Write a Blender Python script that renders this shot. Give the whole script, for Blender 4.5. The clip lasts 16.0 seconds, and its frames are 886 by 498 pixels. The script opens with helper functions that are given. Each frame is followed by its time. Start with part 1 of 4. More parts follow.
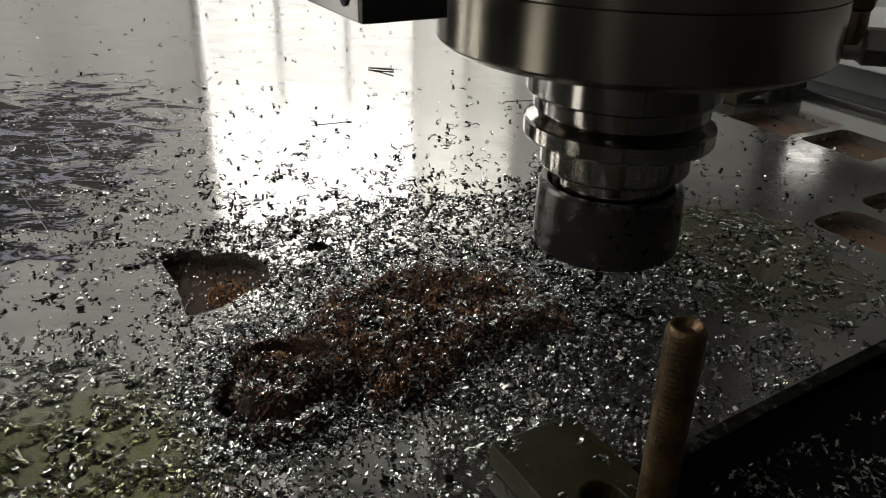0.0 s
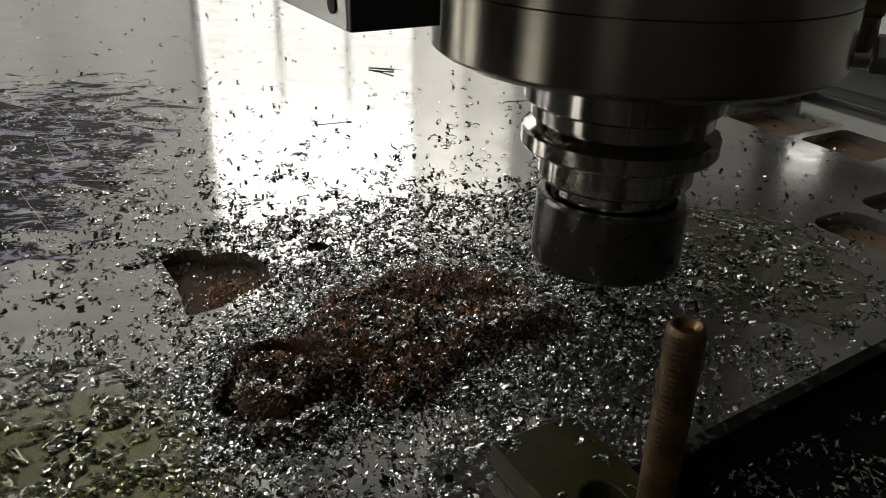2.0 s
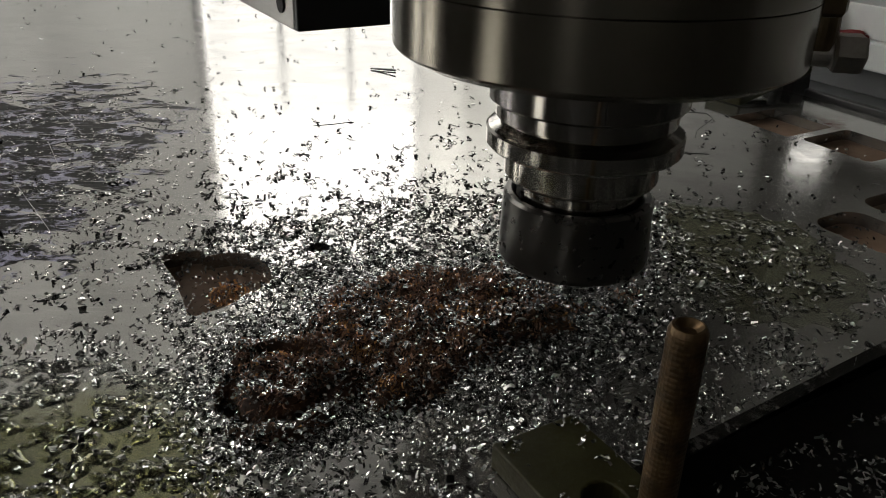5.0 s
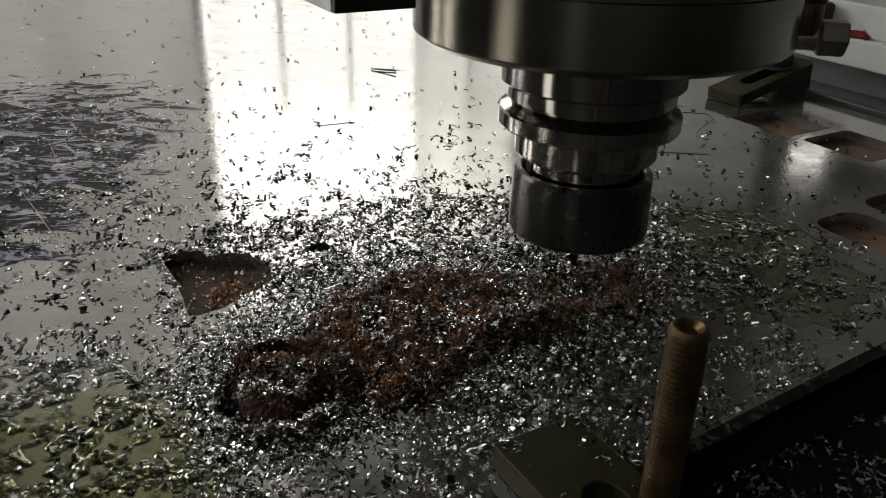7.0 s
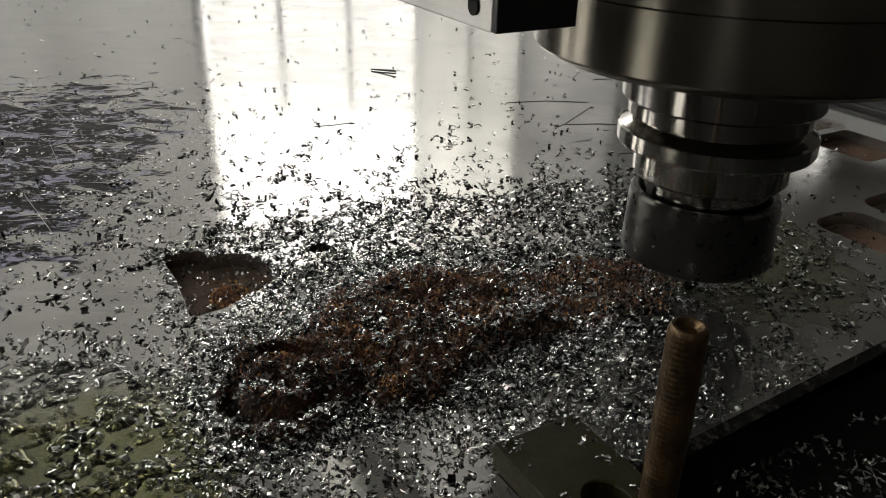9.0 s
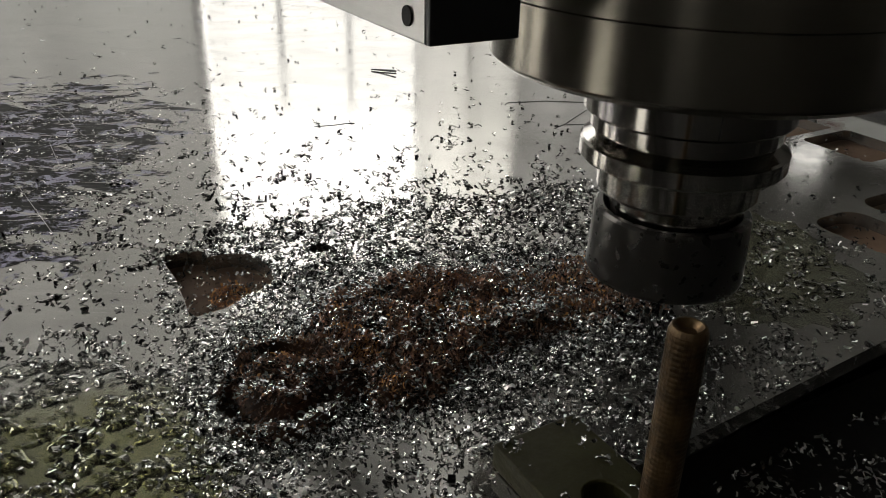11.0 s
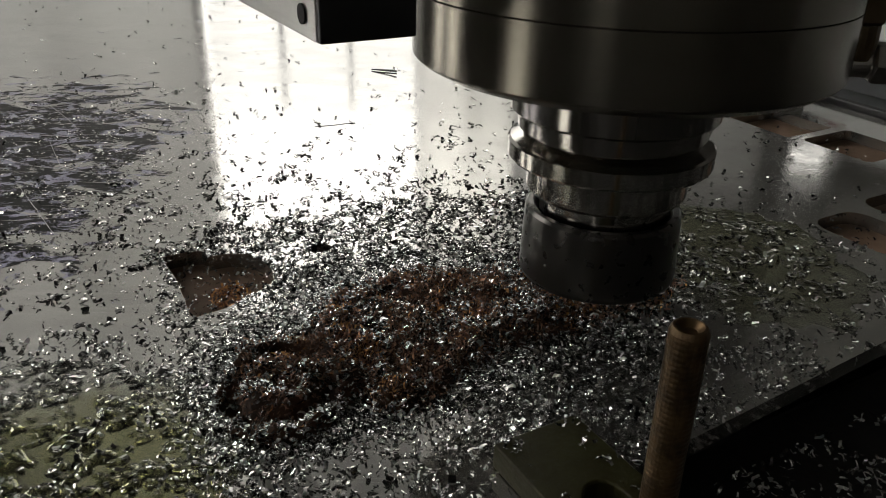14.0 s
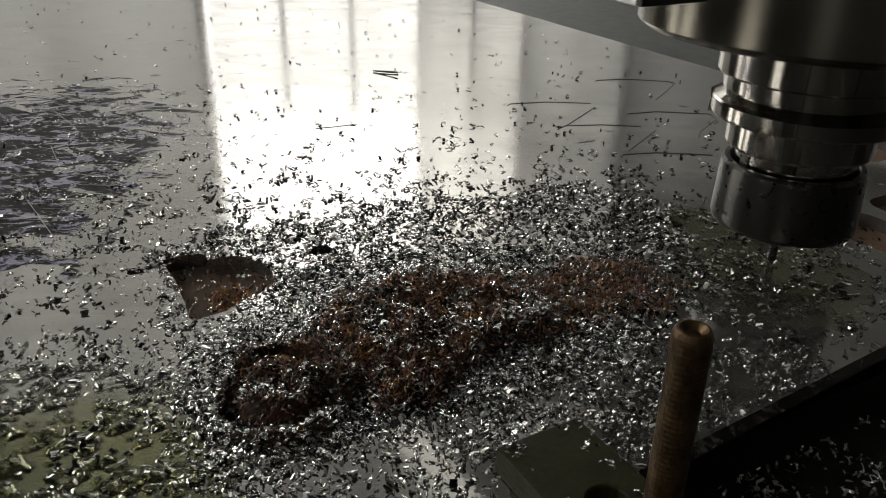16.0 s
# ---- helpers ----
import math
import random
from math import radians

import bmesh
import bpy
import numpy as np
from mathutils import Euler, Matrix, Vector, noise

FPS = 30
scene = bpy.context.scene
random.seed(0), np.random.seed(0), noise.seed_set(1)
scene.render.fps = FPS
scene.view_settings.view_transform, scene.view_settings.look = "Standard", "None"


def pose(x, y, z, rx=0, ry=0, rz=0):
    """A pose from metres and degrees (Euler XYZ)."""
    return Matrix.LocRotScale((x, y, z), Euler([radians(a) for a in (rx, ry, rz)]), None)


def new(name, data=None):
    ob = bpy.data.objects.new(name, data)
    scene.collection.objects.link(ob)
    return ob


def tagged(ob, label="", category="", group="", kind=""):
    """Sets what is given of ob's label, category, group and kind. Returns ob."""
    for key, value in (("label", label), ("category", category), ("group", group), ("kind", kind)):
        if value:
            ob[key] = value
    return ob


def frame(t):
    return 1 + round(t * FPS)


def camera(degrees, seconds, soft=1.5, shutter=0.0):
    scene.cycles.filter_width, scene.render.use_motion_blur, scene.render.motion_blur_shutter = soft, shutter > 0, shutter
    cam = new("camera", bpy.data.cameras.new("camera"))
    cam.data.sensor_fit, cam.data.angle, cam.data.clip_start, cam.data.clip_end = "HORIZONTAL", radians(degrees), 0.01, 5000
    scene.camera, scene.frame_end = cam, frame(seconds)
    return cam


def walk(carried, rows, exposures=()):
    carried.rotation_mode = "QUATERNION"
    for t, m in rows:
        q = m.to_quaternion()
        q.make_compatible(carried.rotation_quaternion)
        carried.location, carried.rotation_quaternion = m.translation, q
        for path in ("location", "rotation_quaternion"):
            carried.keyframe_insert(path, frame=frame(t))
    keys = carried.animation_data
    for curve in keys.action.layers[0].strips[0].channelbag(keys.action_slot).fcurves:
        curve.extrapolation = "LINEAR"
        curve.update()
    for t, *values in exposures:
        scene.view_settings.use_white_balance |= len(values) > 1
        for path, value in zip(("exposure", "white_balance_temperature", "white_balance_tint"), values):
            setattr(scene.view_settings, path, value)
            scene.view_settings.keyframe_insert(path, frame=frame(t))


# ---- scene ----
# Everything is in metres; the sheet metal's top is z = 0.
cam = camera(58.25, 16.0, soft=0.92)
PATH = [
    (0, pose(0.00000, -0.00000, 0.13830, 63.463, -1.354, 0.676)),
    (0.5, pose(-0.00006, 0.00008, 0.13819, 63.477, -1.374, 0.677)),
    (1, pose(-0.00004, 0.00015, 0.13807, 63.490, -1.401, 0.697)),
    (1.5, pose(-0.00002, 0.00006, 0.13813, 63.482, -1.412, 0.703)),
    (2, pose(0.00000, -0.00005, 0.13822, 63.479, -1.390, 0.696)),
    (2.5, pose(0.00006, -0.00007, 0.13822, 63.490, -1.359, 0.704)),
    (3, pose(0.00011, -0.00010, 0.13823, 63.494, -1.336, 0.724)),
    (3.5, pose(0.00015, -0.00009, 0.13824, 63.491, -1.318, 0.747)),
    (4, pose(0.00021, -0.00003, 0.13817, 63.506, -1.302, 0.793)),
    (6.5, pose(0.00018, 0.00007, 0.13808, 63.533, -1.298, 0.846)),
    (7, pose(0.00003, 0.00001, 0.13812, 63.541, -1.320, 0.848)),
    (7.5, pose(-0.00006, -0.00032, 0.13827, 63.538, -1.323, 0.822)),
    (8, pose(-0.00001, -0.00057, 0.13836, 63.546, -1.276, 0.814)),
    (8.5, pose(0.00003, -0.00061, 0.13838, 63.553, -1.225, 0.808)),
    (9, pose(0.00001, -0.00066, 0.13843, 63.556, -1.221, 0.806)),
    (11.5, pose(-0.00002, -0.00073, 0.13851, 63.560, -1.246, 0.823)),
    (12, pose(-0.00002, -0.00077, 0.13854, 63.562, -1.257, 0.833)),
    (12.5, pose(-0.00001, -0.00074, 0.13857, 63.551, -1.247, 0.832)),
    (13, pose(0.00000, -0.00066, 0.13859, 63.535, -1.221, 0.828)),
    (13.5, pose(-0.00002, -0.00057, 0.13855, 63.537, -1.214, 0.837)),
    (14, pose(-0.00003, -0.00055, 0.13850, 63.552, -1.242, 0.861)),
    (14.5, pose(-0.00002, -0.00056, 0.13846, 63.568, -1.263, 0.877)),
    (15, pose(0.00007, -0.00043, 0.13838, 63.577, -1.225, 0.896)),
    (15.5, pose(0.00031, 0.00015, 0.13819, 63.596, -1.113, 0.931)),
    (16, pose(0.00052, 0.00119, 0.13780, 63.660, -0.995, 0.969)),
]
walk(cam, PATH)

# ---- light ----
world = bpy.data.worlds.new("sky")
scene.world = world
world.use_nodes = True
wn = world.node_tree.nodes
sky = wn.new("ShaderNodeTexSky")
sky.sky_type, sky.sun_disc = "NISHITA", False
sky.sun_elevation, sky.sun_rotation = radians(35), radians(-20)
world.node_tree.links.new(sky.outputs[0], wn["Background"].inputs[0])
wn["Background"].inputs[1].default_value = 0.1
DAYLIGHT, OPEN_SKY = 2.3, 9.2
scene.view_settings.exposure = 0.0

U = Vector((math.cos(radians(30.5)), math.sin(radians(30.5)), 0))
V = Vector((-U.y, U.x, 0))
TURN = 30.5


def uv(u, v, z=0.0):
    """A place on the machine's own axes: u along the gantry, v along the bed."""
    return U * u + V * v + Vector((0, 0, z))


# ---- materials ----
def material(name, color, rough=0.5, metal=0.0, vary=0.15, scale=60.0, bump=0.1, second=None, stretch=(1, 1, 1), rough_vary=0.1, coat=0.0, fine=8.0, turned=0.0):
    """Two scales of noise in colour and roughness, and a bump."""
    m = bpy.data.materials.new(name)
    m.use_nodes = True
    n, l = m.node_tree.nodes, m.node_tree.links
    b = n["Principled BSDF"]
    b.inputs["Metallic"].default_value = metal
    b.inputs["Coat Weight"].default_value = coat
    if turned:
        tg = n.new("ShaderNodeTangent")
        tg.direction_type, tg.axis = "RADIAL", "Z"
        b.inputs["Anisotropic"].default_value, b.inputs["Anisotropic Rotation"].default_value = turned, 0.25
        l.new(tg.outputs[0], b.inputs["Tangent"])
    tc, mp = n.new("ShaderNodeTexCoord"), n.new("ShaderNodeMapping")
    mp.inputs["Scale"].default_value = stretch
    l.new(tc.outputs["Object"], mp.inputs[0])
    big, small = n.new("ShaderNodeTexNoise"), n.new("ShaderNodeTexNoise")
    big.inputs["Scale"].default_value, small.inputs["Scale"].default_value = scale, scale * fine
    for x in (big, small):
        x.inputs["Detail"].default_value = 5
        l.new(mp.outputs[0], x.inputs["Vector"])
    mix = n.new("ShaderNodeMix")
    mix.data_type = "RGBA"
    other = second or [c * (1 - 2 * vary) for c in color]
    mix.inputs[6].default_value, mix.inputs[7].default_value = (*color, 1), (*other, 1)
    add = n.new("ShaderNodeMath")
    add.operation = "MULTIPLY_ADD"
    add.inputs[1].default_value = 0.4
    l.new(small.outputs[0], add.inputs[0])
    half = n.new("ShaderNodeMapRange")
    half.inputs[1].default_value, half.inputs[2].default_value = 0.35, 0.65
    half.inputs[3].default_value, half.inputs[4].default_value = 0.0, 0.6
    l.new(big.outputs[0], half.inputs[0])
    l.new(half.outputs[0], add.inputs[2])
    l.new(add.outputs[0], mix.inputs[0])
    l.new(mix.outputs[2], b.inputs["Base Color"])
    rr = n.new("ShaderNodeMapRange")
    rr.inputs[3].default_value, rr.inputs[4].default_value = max(0.02, rough - rough_vary), rough + rough_vary
    l.new(small.outputs[0], rr.inputs[0])
    l.new(rr.outputs[0], b.inputs["Roughness"])
    if bump:
        bp = n.new("ShaderNodeBump")
        bp.inputs["Strength"].default_value, bp.inputs["Distance"].default_value = bump, 0.0005
        l.new(small.outputs[0], bp.inputs["Height"])
        l.new(bp.outputs[0], b.inputs["Normal"])
    return m


def chip_material(name, dark, light, metal, rough):
    """Loose chips: each flake has a tone of its own."""
    m = bpy.data.materials.new(name)
    m.use_nodes = True
    n, l = m.node_tree.nodes, m.node_tree.links
    b = n["Principled BSDF"]
    b.inputs["Metallic"].default_value = metal
    g, ramp = n.new("ShaderNodeNewGeometry"), n.new("ShaderNodeValToRGB")
    ramp.color_ramp.elements[0].color, ramp.color_ramp.elements[1].color = (*dark, 1), (*light, 1)
    ramp.color_ramp.elements[0].position = 0.16
    l.new(g.outputs["Random Per Island"], ramp.inputs[0])
    l.new(ramp.outputs[0], b.inputs["Base Color"])
    rr = n.new("ShaderNodeMapRange")
    rr.inputs[3].default_value, rr.inputs[4].default_value = rough * 0.6, rough * 1.5
    l.new(g.outputs["Random Per Island"], rr.inputs[0])
    l.new(rr.outputs[0], b.inputs["Roughness"])
    return m


def plate_material():
    """Cold-rolled steel sheet: mirror-like with faint rolling streaks, and a bluish dried film with a ragged outline on one part."""
    m = bpy.data.materials.new("rolled_steel")
    m.use_nodes = True
    n, l = m.node_tree.nodes, m.node_tree.links
    b = n["Principled BSDF"]

    def node(kind, **values):
        x = n.new(kind)
        for k, val in values.items():
            x.inputs[k.replace("_", " ")].default_value = val
        return x

    def math_node(op, a, c=None, d=None):
        x = n.new("ShaderNodeMath")
        x.operation = op
        for i, val in enumerate((a, c, d)):
            if val is None:
                continue
            if isinstance(val, (int, float)):
                x.inputs[i].default_value = val
            else:
                l.new(val, x.inputs[i])
        return x.outputs[0]

    tc = n.new("ShaderNodeTexCoord")
    streak_map, film_map = n.new("ShaderNodeMapping"), n.new("ShaderNodeMapping")
    streak_map.inputs["Rotation"].default_value = (0, 0, radians(-12))
    streak_map.inputs["Scale"].default_value = (1.2, 9, 1)
    film_map.inputs["Rotation"].default_value = (0, 0, radians(-8))
    film_map.inputs["Scale"].default_value = (1, 1.45, 1)
    l.new(tc.outputs["Object"], streak_map.inputs[0])
    l.new(tc.outputs["Object"], film_map.inputs[0])
    streak = node("ShaderNodeTexNoise", Scale=26.0, Detail=6.0)
    grain = node("ShaderNodeTexNoise", Scale=420.0, Detail=3.0)
    cloud = node("ShaderNodeTexNoise", Scale=14.0, Detail=6.0)
    ragged = node("ShaderNodeTexNoise", Scale=42.0, Detail=9.0, Roughness=0.68, Distortion=0.5)
    l.new(streak_map.outputs[0], streak.inputs["Vector"])
    l.new(tc.outputs["Object"], grain.inputs["Vector"])
    l.new(tc.outputs["Object"], cloud.inputs["Vector"])
    l.new(film_map.outputs[0], ragged.inputs["Vector"])
    # where the film lies: an ellipse on the sheet, its edge broken up
    sep = n.new("ShaderNodeSeparateXYZ")
    l.new(tc.outputs["Object"], sep.inputs[0])
    ex = math_node("DIVIDE", math_node("ADD", sep.outputs[0], 0.238), 0.104)
    ey = math_node("DIVIDE", math_node("ADD", sep.outputs[1], -0.330), 0.190)
    dist = math_node("ADD", math_node("MULTIPLY", ex, ex), math_node("MULTIPLY", ey, ey))
    inside = n.new("ShaderNodeMapRange")
    inside.inputs[1].default_value, inside.inputs[2].default_value = 0.25, 1.5
    inside.inputs[3].default_value, inside.inputs[4].default_value = 0.62, 0.34
    l.new(dist, inside.inputs[0])
    film = n.new("ShaderNodeMapRange")
    film.inputs[1].default_value, film.inputs[2].default_value = -0.01, 0.03
    l.new(math_node("SUBTRACT", inside.outputs[0], ragged.outputs[0]), film.inputs[0])
    base = n.new("ShaderNodeMix")
    base.data_type = "RGBA"
    base.inputs[6].default_value, base.inputs[7].default_value = (0.50, 0.49, 0.47, 1), (0.36, 0.355, 0.34, 1)
    l.new(streak.outputs[0], base.inputs[0])
    lines = []
    for turn, stretch, level in ((18, (1.5, 60, 1), 0.66), (-40, (1.5, 70, 1), 0.68), (75, (1.2, 60, 1), 0.70)):
        mp = n.new("ShaderNodeMapping")
        mp.inputs["Rotation"].default_value = (0, 0, radians(turn))
        mp.inputs["Scale"].default_value = stretch
        l.new(tc.outputs["Object"], mp.inputs[0])
        nz = node("ShaderNodeTexNoise", Scale=14.0, Detail=2.0)
        l.new(mp.outputs[0], nz.inputs["Vector"])
        rg = n.new("ShaderNodeMapRange")
        rg.inputs[1].default_value, rg.inputs[2].default_value = level, level + 0.04
        l.new(nz.outputs[0], rg.inputs[0])
        lines.append(rg.outputs[0])
    scratch = math_node("MAXIMUM", math_node("MAXIMUM", lines[0], lines[1]), lines[2])
    wipe_map = n.new("ShaderNodeMapping")
    wipe_map.inputs["Rotation"].default_value = (0, 0, radians(-25))
    wipe_map.inputs["Scale"].default_value = (1, 1.7, 1)
    l.new(tc.outputs["Object"], wipe_map.inputs[0])
    wipe = node("ShaderNodeTexNoise", Scale=17.0, Detail=7.0, Roughness=0.65, Distortion=1.2)
    l.new(wipe_map.outputs[0], wipe.inputs["Vector"])
    wiped = n.new("ShaderNodeMapRange")
    wiped.inputs[1].default_value, wiped.inputs[2].default_value = 0.42, 0.60
    l.new(wipe.outputs[0], wiped.inputs[0])
    full = n.new("ShaderNodeMix")
    full.data_type = "RGBA"
    mott = node("ShaderNodeTexNoise", Scale=70.0, Detail=8.0, Roughness=0.74, Distortion=0.5)
    l.new(film_map.outputs[0], mott.inputs["Vector"])
    tone = n.new("ShaderNodeValToRGB")
    tone.color_ramp.elements[0].position, tone.color_ramp.elements[1].position = 0.52, 0.565
    tone.color_ramp.elements[0].color, tone.color_ramp.elements[1].color = (0.008, 0.008, 0.008, 1), (0.29, 0.285, 0.40, 1)
    l.new(mott.outputs[0], tone.inputs[0])
    l.new(tone.outputs[0], full.inputs[7])

    smear = n.new("ShaderNodeMix")
    smear.data_type = "RGBA"
    smear.inputs[7].default_value = (0.37, 0.365, 0.35, 1)
    l.new(wiped.outputs[0], smear.inputs[0])
    l.new(base.outputs[2], smear.inputs[6])
    scr = n.new("ShaderNodeMix")
    scr.data_type = "RGBA"
    scr.inputs[7].default_value = (0.58, 0.57, 0.55, 1)
    l.new(math_node("MULTIPLY", scratch, 0.5), scr.inputs[0])
    l.new(smear.outputs[2], scr.inputs[6])
    film_on = math_node("MULTIPLY", film.outputs[0], math_node("SUBTRACT", 1.0, math_node("MULTIPLY", scratch, 0.7)))
    l.new(scr.outputs[2], full.inputs[6])
    l.new(film_on, full.inputs[0])
    l.new(full.outputs[2], b.inputs["Base Color"])
    b.inputs["Metallic"].default_value = 0.87
    rough = math_node("MULTIPLY_ADD", streak.outputs[0], 0.08, 0.02)
    rough = math_node("ADD", rough, math_node("MULTIPLY", cloud.outputs[0], 0.04))
    rough = math_node("ADD", rough, math_node("MULTIPLY", film.outputs[0], 0.05))
    matt = n.new("ShaderNodeMapRange")
    matt.inputs[1].default_value, matt.inputs[2].default_value = 0.52, 0.565
    matt.inputs[3].default_value, matt.inputs[4].default_value = 0.40, 0.0
    l.new(mott.outputs[0], matt.inputs[0])
    rough = math_node("ADD", rough, math_node("MULTIPLY", film_on, matt.outputs[0]))
    rough = math_node("ADD", rough, math_node("MULTIPLY", wiped.outputs[0], 0.06))
    l.new(rough, b.inputs["Roughness"])
    bump = node("ShaderNodeBump", Strength=0.05, Distance=0.0004)
    l.new(math_node("ADD", grain.outputs[0], math_node("MULTIPLY", cloud.outputs[0], 2.0)), bump.inputs["Height"])
    l.new(bump.outputs[0], b.inputs["Normal"])
    return m


def oil_material(name, color, centre, radii):
    """Clear oil that is deepest, and so most tinted, in the middle of the puddle."""
    m = bpy.data.materials.new(name)
    m.use_nodes = True
    n, l = m.node_tree.nodes, m.node_tree.links
    b = n["Principled BSDF"]
    tc, mp, gr, nz = n.new("ShaderNodeTexCoord"), n.new("ShaderNodeMapping"), n.new("ShaderNodeTexGradient"), n.new("ShaderNodeTexNoise")
    gr.gradient_type = "SPHERICAL"
    mp.inputs["Location"].default_value = (-centre[0] / radii[0], -centre[1] / radii[1], 0)
    mp.inputs["Scale"].default_value = (1 / radii[0], 1 / radii[1], 1)
    nz.inputs["Scale"].default_value, nz.inputs["Detail"].default_value = 70, 4
    l.new(tc.outputs["Object"], mp.inputs[0])
    l.new(mp.outputs[0], gr.inputs[0])
    l.new(tc.outputs["Object"], nz.inputs["Vector"])
    add = n.new("ShaderNodeMath")
    add.operation = "MULTIPLY_ADD"
    add.inputs[1].default_value = 0.7
    l.new(nz.outputs[0], add.inputs[0])
    l.new(gr.outputs[0], add.inputs[2])
    ramp = n.new("ShaderNodeValToRGB")
    ramp.color_ramp.elements[0].position, ramp.color_ramp.elements[1].position = 0.28, 0.80
    ramp.color_ramp.elements[0].color, ramp.color_ramp.elements[1].color = (0.93, 0.93, 0.90, 1), (*color, 1)
    l.new(add.outputs[0], ramp.inputs[0])
    l.new(ramp.outputs[0], b.inputs["Base Color"])
    b.inputs["Roughness"].default_value = 0.04
    b.inputs["Transmission Weight"].default_value = 1.0
    b.inputs["IOR"].default_value = 1.45
    return m


def glow(name, color, strength):
    m = bpy.data.materials.new(name)
    m.use_nodes = True
    b = m.node_tree.nodes["Principled BSDF"]
    b.inputs["Base Color"].default_value = (0.8, 0.8, 0.8, 1)
    b.inputs["Emission Color"].default_value = (*color, 1)
    b.inputs["Emission Strength"].default_value = strength
    return m


def sky_glow(name, low, high, z0, z1, strength):
    """Overcast daylight: hazy near the skyline, brighter above it."""
    m = glow(name, low, strength)
    n, l = m.node_tree.nodes, m.node_tree.links
    tc, sep, rg = n.new("ShaderNodeTexCoord"), n.new("ShaderNodeSeparateXYZ"), n.new("ShaderNodeMapRange")
    rg.interpolation_type = "SMOOTHSTEP"
    rg.inputs[1].default_value, rg.inputs[2].default_value = z0, z1
    rg.inputs[3].default_value, rg.inputs[4].default_value = strength, strength * high
    l.new(tc.outputs["Object"], sep.inputs[0])
    l.new(sep.outputs[2], rg.inputs[0])
    l.new(rg.outputs[0], n["Principled BSDF"].inputs["Emission Strength"])
    return m


STEEL = plate_material()
CUT_BOARD = material("brown_fibreboard", (0.20, 0.125, 0.08), 0.75, second=(0.13, 0.08, 0.05), scale=40)
TURNED = material("turned_steel", (0.235, 0.220, 0.186), 0.24, 1.0, vary=0.10, scale=24, stretch=(1, 1, 3), rough_vary=0.02, bump=0.0, turned=0.65)
TURNED_FINE = material("ground_steel", (0.36, 0.345, 0.32), 0.14, 1.0, vary=0.04, scale=30, stretch=(1, 1, 8), rough_vary=0.01, bump=0.0, turned=0.45)
NUT_STEEL = material("blackened_steel", (0.098, 0.094, 0.089), 0.28, 1.0, vary=0.10, scale=30, rough_vary=0.03, bump=0.01, turned=0.5)
# Milled sides of the sheet, with their shade put into the colour.
SHADED_EDGE = material("shaded_milled_edge", (0.022, 0.020, 0.018), 0.65, 0.0, scale=200, bump=0.2)
CARBIDE = material("carbide", (0.09, 0.09, 0.092), 0.25, 1.0, scale=300)
ALUMINIUM = material("brushed_aluminium", (0.50, 0.50, 0.49), 0.35, 1.0, vary=0.06, scale=40, stretch=(1, 1, 12))
BLACK = material("black_plastic", (0.012, 0.012, 0.014), 0.45, 0.0, scale=200)
BLACK_HOLE = material("dark_bore", (0.01, 0.01, 0.01), 0.8, 0.0, scale=200)
BRASS = material("bronze_nozzle", (0.17, 0.13, 0.085), 0.35, 1.0, scale=120)
CHROME = material("nickel_fitting", (0.42, 0.40, 0.37), 0.36, 1.0, scale=120)
RUSTY_ROD = material("rusty_thread", (0.19, 0.120, 0.058), 0.44, 0.7, second=(0.026, 0.017, 0.010), scale=110, bump=0.35)
CLAMP = material("olive_clamp_steel", (0.037, 0.037, 0.013), 0.5, 0.0, second=(0.021, 0.019, 0.006), scale=110, bump=0.5, fine=5)
CLAMP.node_tree.nodes["Principled BSDF"].inputs["Specular IOR Level"].default_value = 0.2
BED = material("oily_black_bed", (0.007, 0.007, 0.007), 0.6, 0.0, scale=60, bump=0.3)
GUARD = material("grey_paint", (0.135, 0.142, 0.146), 0.5, 0.0, vary=0.05, scale=8, bump=0.05)
GUARD_WHITE = material("white_paint", (0.58, 0.59, 0.595), 0.45, 0.0, vary=0.04, scale=10, bump=0.05)
RED = material("red_rag", (0.15, 0.012, 0.012), 0.85, 0.0, scale=150)
WALL = material("grey_plaster", (0.14, 0.138, 0.128), 0.8, scale=2, bump=0.1)
# Unseen wall behind the camera, lightened to reflect fill onto spindle and chips.
SOUTH_WALL = material("fill_cladding", (0.16, 0.155, 0.145), 0.8, scale=2)
# Out-of-view ceiling, kept dark to limit bounce and reflections in the sheet.
CEILING = material("dark_ceiling", (0.04, 0.04, 0.039), 0.85, scale=2)
FLOOR = material("concrete", (0.22, 0.215, 0.21), 0.7, scale=3)
FRAME = material("window_frame_paint", (0.35, 0.35, 0.34), 0.5, scale=10)
